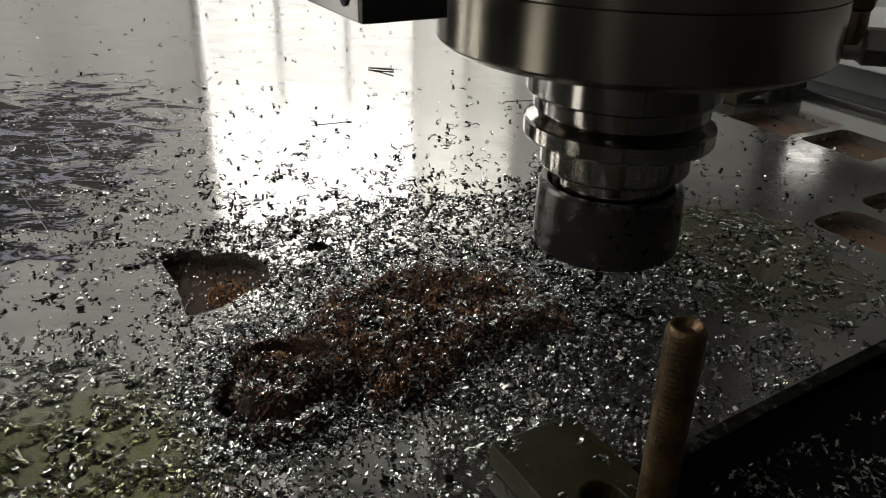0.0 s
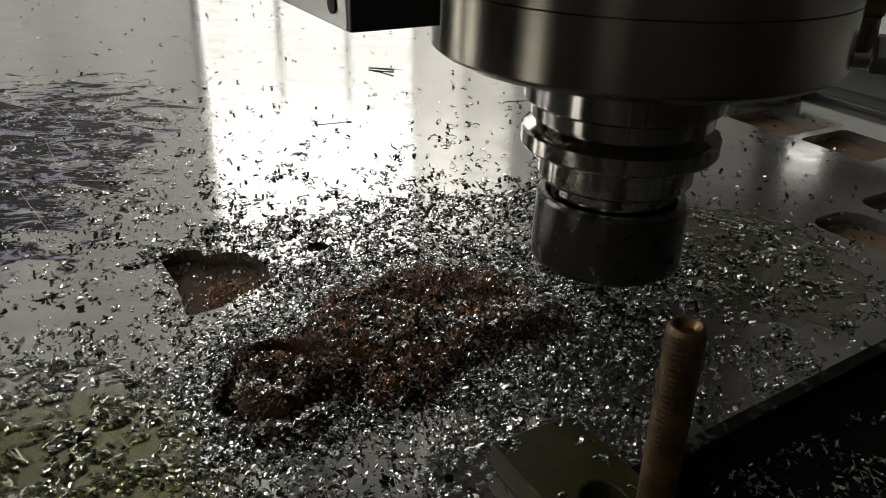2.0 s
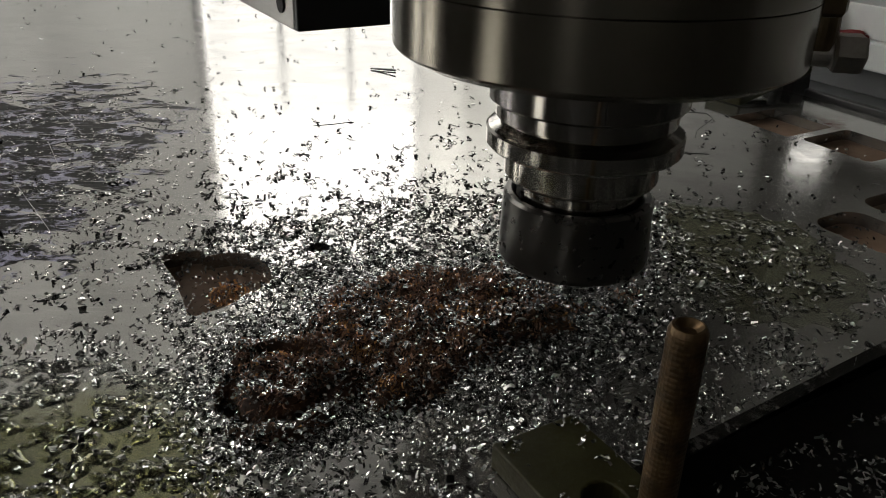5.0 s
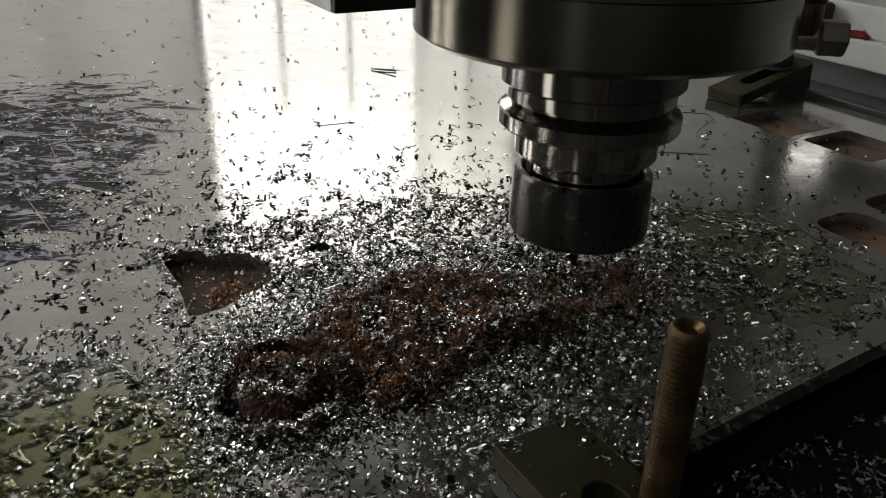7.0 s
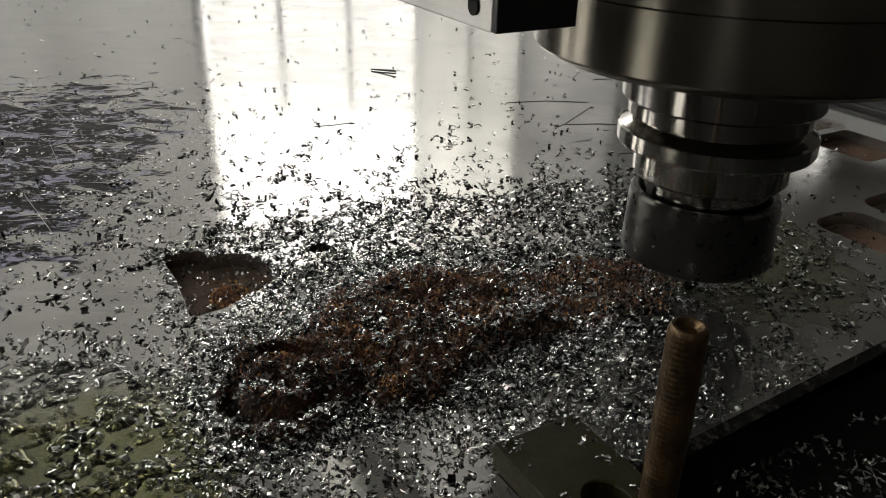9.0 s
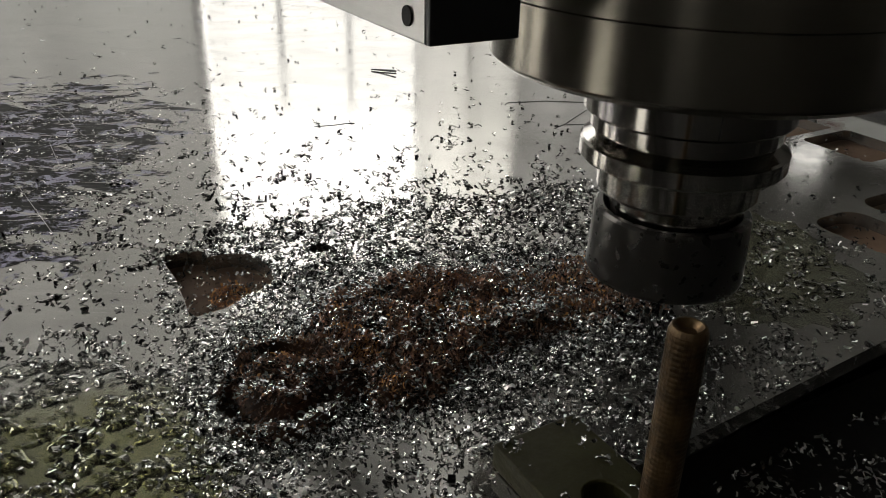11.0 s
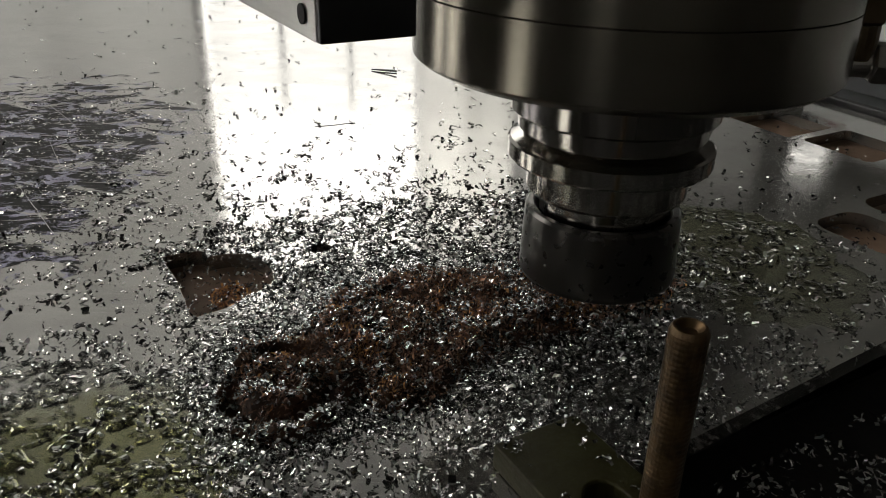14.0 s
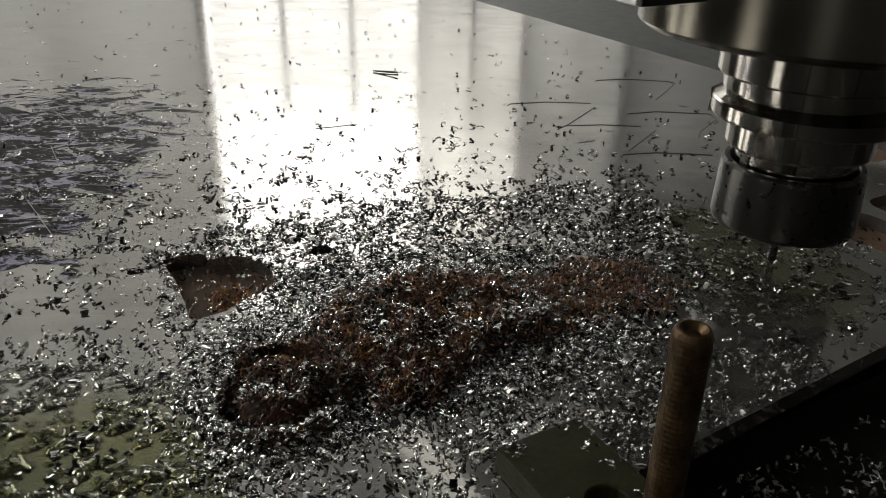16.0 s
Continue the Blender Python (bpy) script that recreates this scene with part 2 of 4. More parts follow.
def blind_material(name, color):
    """Cloth for the added blinds; its colour sets how much glow passes."""
    m = bpy.data.materials.new(name)
    m.use_nodes = True
    n, l = m.node_tree.nodes, m.node_tree.links
    tr, df, ad = n.new("ShaderNodeBsdfTranslucent"), n.new("ShaderNodeBsdfDiffuse"), n.new("ShaderNodeAddShader")
    nz = n.new("ShaderNodeTexNoise")
    nz.inputs["Scale"].default_value = 2.5
    rp = n.new("ShaderNodeValToRGB")
    rp.color_ramp.elements[0].position, rp.color_ramp.elements[1].position = 0.3, 0.7
    rp.color_ramp.elements[0].color = (*[c * 0.75 for c in color], 1)
    rp.color_ramp.elements[1].color = (*[c * 1.25 for c in color], 1)
    l.new(nz.outputs[0], rp.inputs[0])
    l.new(rp.outputs[0], tr.inputs[0])
    df.inputs[0].default_value = (0.3, 0.3, 0.29, 1)
    l.new(tr.outputs[0], ad.inputs[0])
    l.new(df.outputs[0], ad.inputs[1])
    l.new(ad.outputs[0], n["Material Output"].inputs[0])
    return m


# Added, unseen blinds; each tone sets how bright a stretch of wall reflects.
FILL_BLIND = blind_material("fill_blind", (0.15, 0.15, 0.148))
FILL_DIM = blind_material("fill_blind_dim", (0.112, 0.112, 0.112))
FILL_DENSE = blind_material("fill_blind_dense", (0.055, 0.0552, 0.0552))
FILL_SOUTH = blind_material("fill_blind_south", (0.024, 0.023, 0.021))
FILL_FAINT = blind_material("fill_blind_faint", (0.015, 0.015, 0.014))
FILL_SHEER = blind_material("fill_blind_sheer", (0.45, 0.45, 0.44))
FILL_THIN = blind_material("fill_blind_thin", (0.165, 0.165, 0.163))
SKY_GLOW = glow("bright_overcast", (1.0, 0.975, 0.92), DAYLIGHT)
NORTH_GLOW = sky_glow("overcast_over_skyline", (1.0, 0.97, 0.91), 2.0, 0.80, 1.5, DAYLIGHT * 0.72)
SOUTH_GLOW = glow("hazy_sky", (1.0, 0.965, 0.89), OPEN_SKY * 0.5)
WEST_GLOW = glow("open_sky", (1.0, 0.965, 0.89), OPEN_SKY)
CHIP = chip_material("steel_chips", (0.19, 0.19, 0.187), (0.98, 0.98, 0.96), 1.0, 0.19)
# Darker copy of CHIP; the look of backlit, oily chips is in the colour.
CHIP_BACKLIT = chip_material("oily_backlit_chips", (0.07, 0.07, 0.068), (0.82, 0.82, 0.80), 1.0, 0.19)
CHIP_DULL = chip_material("dull_chips", (0.35, 0.35, 0.345), (0.97, 0.97, 0.95), 0.95, 0.26)
RUST_CHIP = chip_material("rusty_chips", (0.19, 0.072, 0.021), (0.70, 0.33, 0.10), 0.1, 0.6)
RUST_BROWN = chip_material("brown_chips", (0.09, 0.044, 0.026), (0.34, 0.18, 0.11), 0.4, 0.45)
MOUND = material("chip_dust", (0.09, 0.040, 0.020), 0.9, 0.0, second=(0.018, 0.012, 0.009), scale=90, bump=1.0)
MARK = material("scribed_groove", (0.05, 0.05, 0.048), 0.4, 0.8, scale=300)
OIL = oil_material("cutting_oil", (0.41, 0.42, 0.20), (-0.088, 0.146), (0.062, 0.044))
OIL_GREEN = oil_material("green_cutting_oil", (0.68, 0.70, 0.46), (0.118, 0.285), (0.055, 0.07))
LABEL = material("silver_label", (0.55, 0.55, 0.55), 0.3, 0.9, scale=100)


# ---- helpers ----
def part(name, bm, mat, parent=None, label="", smooth=False):
    me = bpy.data.meshes.new(name)
    bm.normal_update()
    bm.to_mesh(me)
    bm.free()
    if smooth:
        me.polygons.foreach_set("use_smooth", [True] * len(me.polygons))
        me.set_sharp_from_angle(angle=radians(11))
    me.materials.append(mat)
    ob = new(name, me)
    if parent:
        ob.parent = parent
    if label:
        tagged(ob, label)
    return ob


def box(x0, x1, y0, y1, z0, z1, bevel=0.0, m=None, segments=2):
    bm = bmesh.new()
    bmesh.ops.create_cube(bm, size=1)
    for v in bm.verts:
        v.co = Vector(((x0 + x1) / 2 + v.co.x * (x1 - x0), (y0 + y1) / 2 + v.co.y * (y1 - y0), (z0 + z1) / 2 + v.co.z * (z1 - z0)))
    if bevel:
        bmesh.ops.bevel(bm, geom=bm.edges[:], offset=bevel, segments=segments, affect="EDGES", profile=0.5)
    if m is not None:
        bm.transform(m)
    return bm


def lathe(profile, steps=96, m=None):
    """Turns (radius, height) pairs round z; a radius of 0 closes the end."""
    bm = bmesh.new()
    rings = []
    for r, z in profile:
        if r <= 0:
            rings.append([bm.verts.new((0, 0, z))])
        else:
            rings.append([bm.verts.new((r * math.cos(a), r * math.sin(a), z)) for a in (2 * math.pi * i / steps for i in range(steps))])
    for a, b in zip(rings, rings[1:]):
        for i in range(steps):
            j = (i + 1) % steps
            q = [a[i % len(a)], a[j % len(a)], b[j % len(b)], b[i % len(b)]]
            q = list(dict.fromkeys(q))
            if len(q) > 2:
                bm.faces.new(q)
    bmesh.ops.recalc_face_normals(bm, faces=bm.faces[:])
    if m is not None:
        bm.transform(m)
    return bm


def along(origin, direction):
    """A pose whose z axis runs along direction."""
    return Matrix.Translation(origin) @ Vector(direction).to_track_quat("Z", "Y").to_matrix().to_4x4()


def sheet_with_holes(name, outline, holes, z0, z1, mat, bevel=0.0, side=None):
    """A flat sheet with through holes, from outlines in the plane."""
    cu = bpy.data.curves.new(name, "CURVE")
    cu.dimensions, cu.fill_mode = "2D", "BOTH"
    cu.extrude = (z1 - z0) / 2 - bevel
    cu.bevel_depth = bevel
    cu.offset = -bevel
    for pts in (outline, *holes):
        sp = cu.splines.new("POLY")
        sp.points.add(len(pts) - 1)
        for p, q in zip(sp.points, pts):
            p.co = (q[0], q[1], 0, 1)
        sp.use_cyclic_u = True
    tmp = bpy.data.objects.new(name, cu)
    scene.collection.objects.link(tmp)
    me = bpy.data.meshes.new_from_object(tmp.evaluated_get(bpy.context.evaluated_depsgraph_get()))
    bpy.data.objects.remove(tmp)
    me.transform(Matrix.Translation((0, 0, (z0 + z1) / 2)))
    bm = bmesh.new()
    bm.from_mesh(me)
    bmesh.ops.remove_doubles(bm, verts=bm.verts[:], dist=1e-6)
    bm.normal_update()
    for f in bm.faces:
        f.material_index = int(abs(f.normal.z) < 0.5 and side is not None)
        f.smooth = False
    bm.to_mesh(me)
    bm.free()
    me.materials.clear()
    me.materials.append(mat)
    if side:
        me.materials.append(side)
    return new(name, me)


def rounded(u0, u1, v0, v1, r, n=6):
    """A rounded rectangle on the machine's axes."""
    pts = []
    for cu, cv, a0 in ((u1 - r, v1 - r, 0), (u0 + r, v1 - r, 90), (u0 + r, v0 + r, 180), (u1 - r, v0 + r, 270)):
        for i in range(n + 1):
            a = radians(a0 + 90 * i / n)
            p = uv(cu + r * math.cos(a), cv + r * math.sin(a))
            pts.append((p.x, p.y))
    return pts


def circle(cx, cy, r, n=40, wobble=0.0):
    return [(cx + (r + wobble * math.sin(5 * a + 1) * math.sin(2 * a)) * math.cos(a), cy + (r + wobble * math.cos(3 * a)) * math.sin(a)) for a in (2 * math.pi * i / n for i in range(n))]


# ---- room ----
def room():
    fl = part("floor", box(-3.2, 3.2, -3.0, 4.25, -0.95, -0.85), FLOOR)
    tagged(fl, "grey concrete workshop floor", "floor", kind="structure")
    ce = part("ceiling", box(-3.2, 3.2, -3.0, 4.25, 5.0, 5.1), CEILING)
    tagged(ce, "out-of-view dark ceiling limiting bounce", "ceiling", kind="structure")

    def wall_with_windows(name, mat, length, openings, m):
        """A wall along x from 0 to length, cut open; openings: x0, x1, z0, z1."""
        cuts = sorted(openings)
        bm = bmesh.new()

        def put(x0, x1, z0, z1):
            b2 = box(x0, x1, 0, 0.15, z0, z1, m=m)
            me = bpy.data.meshes.new("tmp")
            b2.to_mesh(me)
            b2.free()
            bm.from_mesh(me)
            bpy.data.meshes.remove(me)
        x = 0
        for x0, x1, z0, z1, *upper in cuts:
            put(x, x0, -0.85, 5.0)
            put(x0, x1, -0.85, z0)
            for low, high in zip([z1, *upper[1::2]], [*upper[0::2], 5.0]):
                put(x0, x1, low, high)
            x = x1
        put(x, length, -0.85, 5.0)
        w = part(name, bm, mat)
        tagged(w, "out-of-view painted wall for reflections and bounce", "wall", kind="structure")

    def window(name, x0, x1, z0, z1, m, bars, transoms, blind=None, edge=0.05, out=None):
        e = new(name)
        tagged(e, "out-of-view window with painted metal frame for reflections and fill", "window", kind="structure")
        for a, b, c, d in ((x0, x1, z0, z0 + edge), (x0, x1, z1 - edge, z1), (x0, x0 + edge, z0 + edge, z1 - edge), (x1 - edge, x1, z0 + edge, z1 - edge)):
            part("window_frame", box(a, b, 0.04, 0.09, c, d, m=m), FRAME, e)
        for x in bars:
            part("mullion", box(x - 0.008, x + 0.008, 0.045, 0.085, z0 + edge, (transoms[0] - 0.006 if transoms else z1 - edge), m=m), FRAME, e)
        for z in transoms:
            part("transom", box(x0 + edge, x1 - edge, 0.05, 0.08, z - 0.006, z + 0.006, m=m), FRAME, e)
        if blind:
            bm = bmesh.new()
            bm.faces.new([bm.verts.new(m @ Vector(q)) for q in ((x0 + edge + 0.001, 0.095, z0 + edge + 0.001), (x1 - edge - 0.001, 0.095, z0 + edge + 0.001), (x1 - edge - 0.001, 0.095, z1 - edge - 0.001), (x0 + edge + 0.001, 0.095, z1 - edge - 0.001))])
            part("blind", bm, blind, e, "added cloth blind setting how bright the window reflects")
        sk = part("backdrop", box(x0 - 0.004, x1 + 0.004, 0.16, 0.17, z0 - 0.05, z1 + 0.05, m=m), out or SKY_GLOW)
        tagged(sk, "white glowing panel behind the window for daylight and fill", "backdrop", kind="structure")

    front = Matrix.Translation((-3.2, 4.1, 0))
    wall_with_windows("wall_north", WALL, 6.4, [(0.10, 1.898, 0.15, 4.95), (1.900, 3.02, 0.45, 2.46, 2.95, 4.8), (3.022, 3.56, 0.45, 2.46, 2.95, 4.8), (3.562, 4.10, 0.30, 1.27, 1.29, 2.1, 2.95, 4.8), (4.102, 4.90, 0.30, 1.60), (5.05, 5.31, 1.23, 1.40, 1.7, 3.2), (5.312, 6.25, 1.5, 3.2)], front)
    window("window_1", 1.900, 3.02, 0.45, 2.46, front, (2.32, 2.675), (1.10,), None, 0.004, NORTH_GLOW)
    # Window 12 is added to make the bright patch mirrored in the sheet.
    window("fill_window_12", 5.05, 5.31, 1.23, 1.40, front, (), (), None, 0.01)
    # Windows 4, 6, 8 to 11 and 13 to 15 are added to brighten reflections.
    window("fill_window_4", 0.10, 1.898, 0.15, 4.95, front, (), (), FILL_BLIND, 0.004)
    window("window_5", 3.022, 3.56, 0.45, 2.46, front, (3.30,), (1.10,), FILL_SHEER, 0.004, NORTH_GLOW)
    window("fill_window_6", 3.562, 4.10, 0.30, 1.27, front, (), (), FILL_THIN, 0.004)
    window("fill_window_8", 3.562, 4.10, 1.29, 2.1, front, (), (), FILL_DIM, 0.004, NORTH_GLOW)
    window("fill_window_9", 4.102, 4.90, 0.30, 1.60, front, (), (), FILL_DENSE, 0.004)
    window("fill_window_10", 1.900, 3.02, 2.95, 4.8, front, (), (), FILL_DENSE, 0.02)
    window("fill_window_11", 3.022, 3.56, 2.95, 4.8, front, (), (), FILL_BLIND, 0.02)
    window("fill_window_15", 3.562, 4.10, 2.95, 4.8, front, (), (), FILL_DENSE, 0.004)
    window("fill_window_13", 5.05, 5.31, 1.7, 3.2, front, (), (), FILL_FAINT, 0.004)
    window("fill_window_14", 5.312, 6.25, 1.5, 3.2, front, (), (), FILL_FAINT, 0.004)
    west = Matrix.Translation((-3.2, -3.0, 0)) @ Matrix.Rotation(radians(90), 4, "Z")
    wall_with_windows("wall_west", WALL, 7.1, [(1.2, 2.0, 0.5, 1.9), (4.00, 4.55, 0.4, 3.4), (4.90, 5.45, 0.4, 3.4)], west)
    window("window_2", 1.2, 2.0, 0.5, 1.9, west, (1.6,), (), None, 0.05, SOUTH_GLOW)
    window("window_3", 4.00, 4.55, 0.4, 3.4, west, (), (), None, 0.03, WEST_GLOW)
    window("window_16", 4.90, 5.45, 0.4, 3.4, west, (), (), None, 0.03, WEST_GLOW)
    wall_with_windows("wall_east", WALL, 7.1, [], Matrix.Translation((3.2, 4.1, 0)) @ Matrix.Rotation(radians(-90), 4, "Z"))
    south = Matrix.Translation((3.2, -3.0, 0)) @ Matrix.Rotation(radians(180), 4, "Z")
    wall_with_windows("wall_south", SOUTH_WALL, 6.4, [(1.80, 2.95, 0.3, 3.0), (3.05, 3.30, 0.3, 3.0), (4.36, 4.62, 0.3, 2.6)], south)
    # Windows 17 and 18 are added, unseen, to lighten the spindle's reflections.
    window("fill_window_17", 1.80, 2.95, 0.3, 3.0, south, (2.4,), (), FILL_SOUTH, 0.03, SOUTH_GLOW)
    window("fill_window_18", 3.05, 3.30, 0.3, 3.0, south, (), (), FILL_DENSE, 0.03, SOUTH_GLOW)
    window("window_7", 4.36, 4.62, 0.3, 2.6, south, (), (1.4,), None, 0.03, SOUTH_GLOW)


room()

# ---- machine bed, fibreboard and the sheet ----
THICK = 0.0058
A_EDGE = 0.465
CUP = (-0.0463, 0.1815, 0.0172)
HEART = [(-0.1073, 0.2641), (-0.1040, 0.2668), (-0.0990, 0.2698), (-0.0937, 0.2708), (-0.0910, 0.2685), (-0.0900, 0.2655), (-0.0875, 0.2672), (-0.0820, 0.2696), (-0.0750, 0.2690), (-0.0685, 0.2640), (-0.0640, 0.2575), (-0.0615, 0.2510), (-0.0620, 0.2465), (-0.0660, 0.2395), (-0.0735, 0.2290), (-0.0820, 0.2225), (-0.0840, 0.2235), (-0.0890, 0.2340), (-0.0970, 0.2491), (-0.1030, 0.2580)]


def near_edge(u):
    """The sheet's near edge, a little askew to the machine's axes."""
    return 0.1107 + (u - 0.1417) * 0.059


def on_sheet(x, y, margin=0.001):
    u, v = x * U.x + y * U.y, x * V.x + y * V.y
    return (u < A_EDGE - 0.002) & (v > near_edge(u) + margin)


def sheet():
    corners = [uv(-0.75, near_edge(-0.75)), uv(A_EDGE, near_edge(A_EDGE)), uv(A_EDGE, 1.35), uv(-0.75, 1.35)]
    holes = [HEART, circle(-0.0487, 0.2760, 0.0044, 24, 0.0004), circle(*CUP, 48),
             rounded(0.382, 0.421, 0.274, 0.316, 0.0015), rounded(0.386, 0.426, 0.226, 0.268, 0.004),
             rounded(0.293, 0.323, 0.152, 0.191, 0.009), rounded(0.333, 0.365, 0.156, 0.196, 0.009)]
    ob = sheet_with_holes("steel_sheet", [(c.x, c.y) for c in corners], holes, -THICK, 0, STEEL, side=SHADED_EDGE)
    tagged(ob, "shiny rolled steel sheet with milled cut-outs and dried film", "metal sheet")
    return ob


steel_sheet = sheet()
o = part("fibreboard", box(-0.74, A_EDGE - 0.006, 0.1325, 1.34, -0.018, -THICK - 0.0002, 0.001, Matrix.Rotation(radians(TURN), 4, "Z")), CUT_BOARD)
tagged(o, "brown fibreboard under the steel sheet", "board")


def machine_bed():
    e = new("machine_bed")
    tagged(e, "oily black machine bed with slots under the board", "machine bed")
    turn = Matrix.Rotation(radians(TURN), 4, "Z")
    part("table", box(-0.9, 0.47, -0.35, 1.45, -0.10, -0.034, 0.002, turn), BED, e)
    v = -0.33
    while v < 1.4:
        part("slat", box(-0.89, 0.468, v, v + 0.062, -0.0338, -0.0182, 0.002, turn), BED, e)
        v += 0.078
    part("leg", box(-0.8, -0.7, 0.0, 1.3, -0.85, -0.1, 0.0, turn), BED, e)
    part("leg", box(0.4, 0.5, 0.0, 1.3, -0.85, -0.1, 0.0, turn), BED, e)


machine_bed()


def machine_guard():
    """The pale side guard behind the sheet, with a framed door."""
    e = new("machine_guard")
    tagged(e, "pale grey painted machine cover with white framed door", "machine guard")
    turn = Matrix.Rotation(radians(TURN), 4, "Z")
    part("panel", box(0.472, 1.25, -0.4, 1.6, -0.0338, -0.014, 0.003, turn), GUARD, e)
    part("edge_strip", box(0.4665, 0.4715, -0.20, 0.330, -0.0136, 0.0042, 0.001, turn), BLACK, e, "black strip along the far edge of the sheet")
    part("plinth", box(0.556, 0.60, -0.28, 0.42, -0.0138, 0.011, 0.001, turn), GUARD, e)
    d = part("door", box(0.533, 0.60, -0.28, 0.42, 0.0112, 0.052, 0.001, turn), GUARD_WHITE, e)
    part("door_frame", box(0.524, 0.533, -0.28, 0.42, 0.011, 0.030, 0.0015, turn), GUARD_WHITE, d)
    part("door_frame", box(0.524, 0.533, 0.19, 0.212, 0.0302, 0.0515, 0.0015, turn), GUARD_WHITE, d)
    part("latch", box(0.515, 0.5328, 0.366, 0.378, 0.031, 0.050, 0.003, turn), BLACK, d, "black door latch")


machine_guard()


def strap_clamp(place, label, length, tip, slot0, slot1, stud):
    """A slotted strap, its nose on the sheet and its tail on a heel block."""
    e = new("strap_clamp")
    tagged(e, label, "clamp", group="strap clamps on the sheet")
    w = 0.0128
    pts = [(0, -w + tip), (tip, -w), (length - 0.006, -w), (length - 0.002, -w + 0.002), (length, -w + 0.006), (length, w - 0.006), (length - 0.002, w - 0.002), (length - 0.006, w), (tip, w), (0, w - tip)]
    slot = [(slot0 + 0.005 * math.cos(a), 0.005 * math.sin(a)) for a in (math.pi / 2 + math.pi * i / 8 for i in range(9))]
    slot += [(slot1 + 0.005 * math.cos(a), 0.005 * math.sin(a)) for a in (-math.pi / 2 + math.pi * i / 8 for i in range(9))]
    b = sheet_with_holes("strap", pts, [slot], 0, 0.0072, CLAMP, 0.0007)
    b.parent = e
    e.matrix_basis = place
    inverse = place.to_3x3().inverted()
    foot = place @ Vector((length - 0.012, 0, 0))
    down = foot.z + 0.0181
    upright = inverse.to_4x4()
    part("heel_block", box(-0.010, 0.010, -0.011, 0.011, -down, -0.0012, 0.001, Matrix.Translation((length - 0.012, 0, 0)) @ upright @ place.to_3x3().to_4x4()), BED, e)
    if stud:
        at = Matrix.Translation((stud, 0, 0))
        part("stud", lathe([(0.0038, -0.02), (0.0038, 0.0195), (0.0033, 0.0203), (0, 0.0203)], 20, at), BED, e)
        part("washer", lathe([(0.0042, 0.0074), (0.0108, 0.0074), (0.0110, 0.0078), (0.0110, 0.0092), (0.0042, 0.0092)], 28, at), BED, e)
        part("nut", lathe([(0.0042, 0.0093), (0.0070, 0.0093), (0.0077, 0.0098), (0.0077, 0.0152), (0.0070, 0.0158), (0.0041, 0.0158)], 6, at), BED, e)


strap_clamp(pose(0.1745, 0.4985, 0.0003, 0, -8.5, 36.5), "olive oily slotted strap clamp tilted up over the sheet", 0.081, 0.001, 0.024, 0.055, 0.058)
NEAR_CLAMP = Matrix.Translation(uv(0.1027, 0.1272, 0.0001)) @ Matrix.Rotation(radians(TURN - 90), 4, "Z")
strap_clamp(NEAR_CLAMP, "olive oil-stained strap clamp under the rusty stud", 0.082, 0.0006, 0.0275, 0.058, 0)


def rag():
    bm = bmesh.new()
    bmesh.ops.create_icosphere(bm, subdivisions=4, radius=1)
    for v in bm.verts:
        k = 1 + 0.35 * noise.noise(v.co * 1.7) + 0.15 * noise.noise(v.co * 5)
        v.co = Vector((v.co.x * 0.0040 * k, v.co.y * 0.014 * k, max(v.co.z * 0.0042 * k * (0.7 - 0.5 * v.co.y), -0.0010)))
    ob = part("rag", bm, RED, smooth=True)
    ob.matrix_basis = Matrix.Translation(uv(0.5290, 0.349, 0.0312)) @ Matrix.Rotation(radians(TURN), 4, "Z")
    tagged(ob, "crumpled red rag lying on the door frame", "rag")


rag()


def threaded_rod():
    """A worn M8 stud: one helical thread along a turned rod."""
    bm = bmesh.new()
    top, bottom, pitch, n = 0.0585, -0.0181, 0.00125, 28
    rings = []
    steps = int((top - bottom) / (pitch / 6))
    for i in range(steps + 1):
        z = bottom + (top - bottom) * i / steps
        ring = []
        for k in range(n):
            a = 2 * math.pi * k / n
            ph = (z / pitch - k / n) % 1.0
            r = 0.00392 + 0.00010 * (1 - abs(2 * ph - 1)) ** 0.7 + 0.00006 * noise.noise(Vector((math.cos(a), math.sin(a), z * 400)))
            r = min(r, 0.00405 - max(0, z - top + 0.0020) ** 2 * 180)
            ring.append(bm.verts.new((r * math.cos(a), r * math.sin(a), z)))
        rings.append(ring)
    for a, b in zip(rings, rings[1:]):
        for k in range(n):
            bm.faces.new((a[k], a[(k + 1) % n], b[(k + 1) % n], b[k]))
    dish = [[bm.verts.new((r * math.cos(2 * math.pi * k / n), r * math.sin(2 * math.pi * k / n), z)) for k in range(n)] for r, z in ((0.0028, top + 0.0001), (0.0022, top - 0.0006), (0.0016, top - 0.0013))]
    for a, b in zip((rings[-1], *dish), dish):
        for k in range(n):
            bm.faces.new((a[k], a[(k + 1) % n], b[(k + 1) % n], b[k]))
    bm.faces.new(dish[-1])
    ob = part("threaded_rod", bm, RUSTY_ROD, smooth=True)
    ob.location = (0.0472, 0.1300, 0)
    tagged(ob, "rusty brown threaded clamping stud standing on the bed", "threaded rod")


threaded_rod()


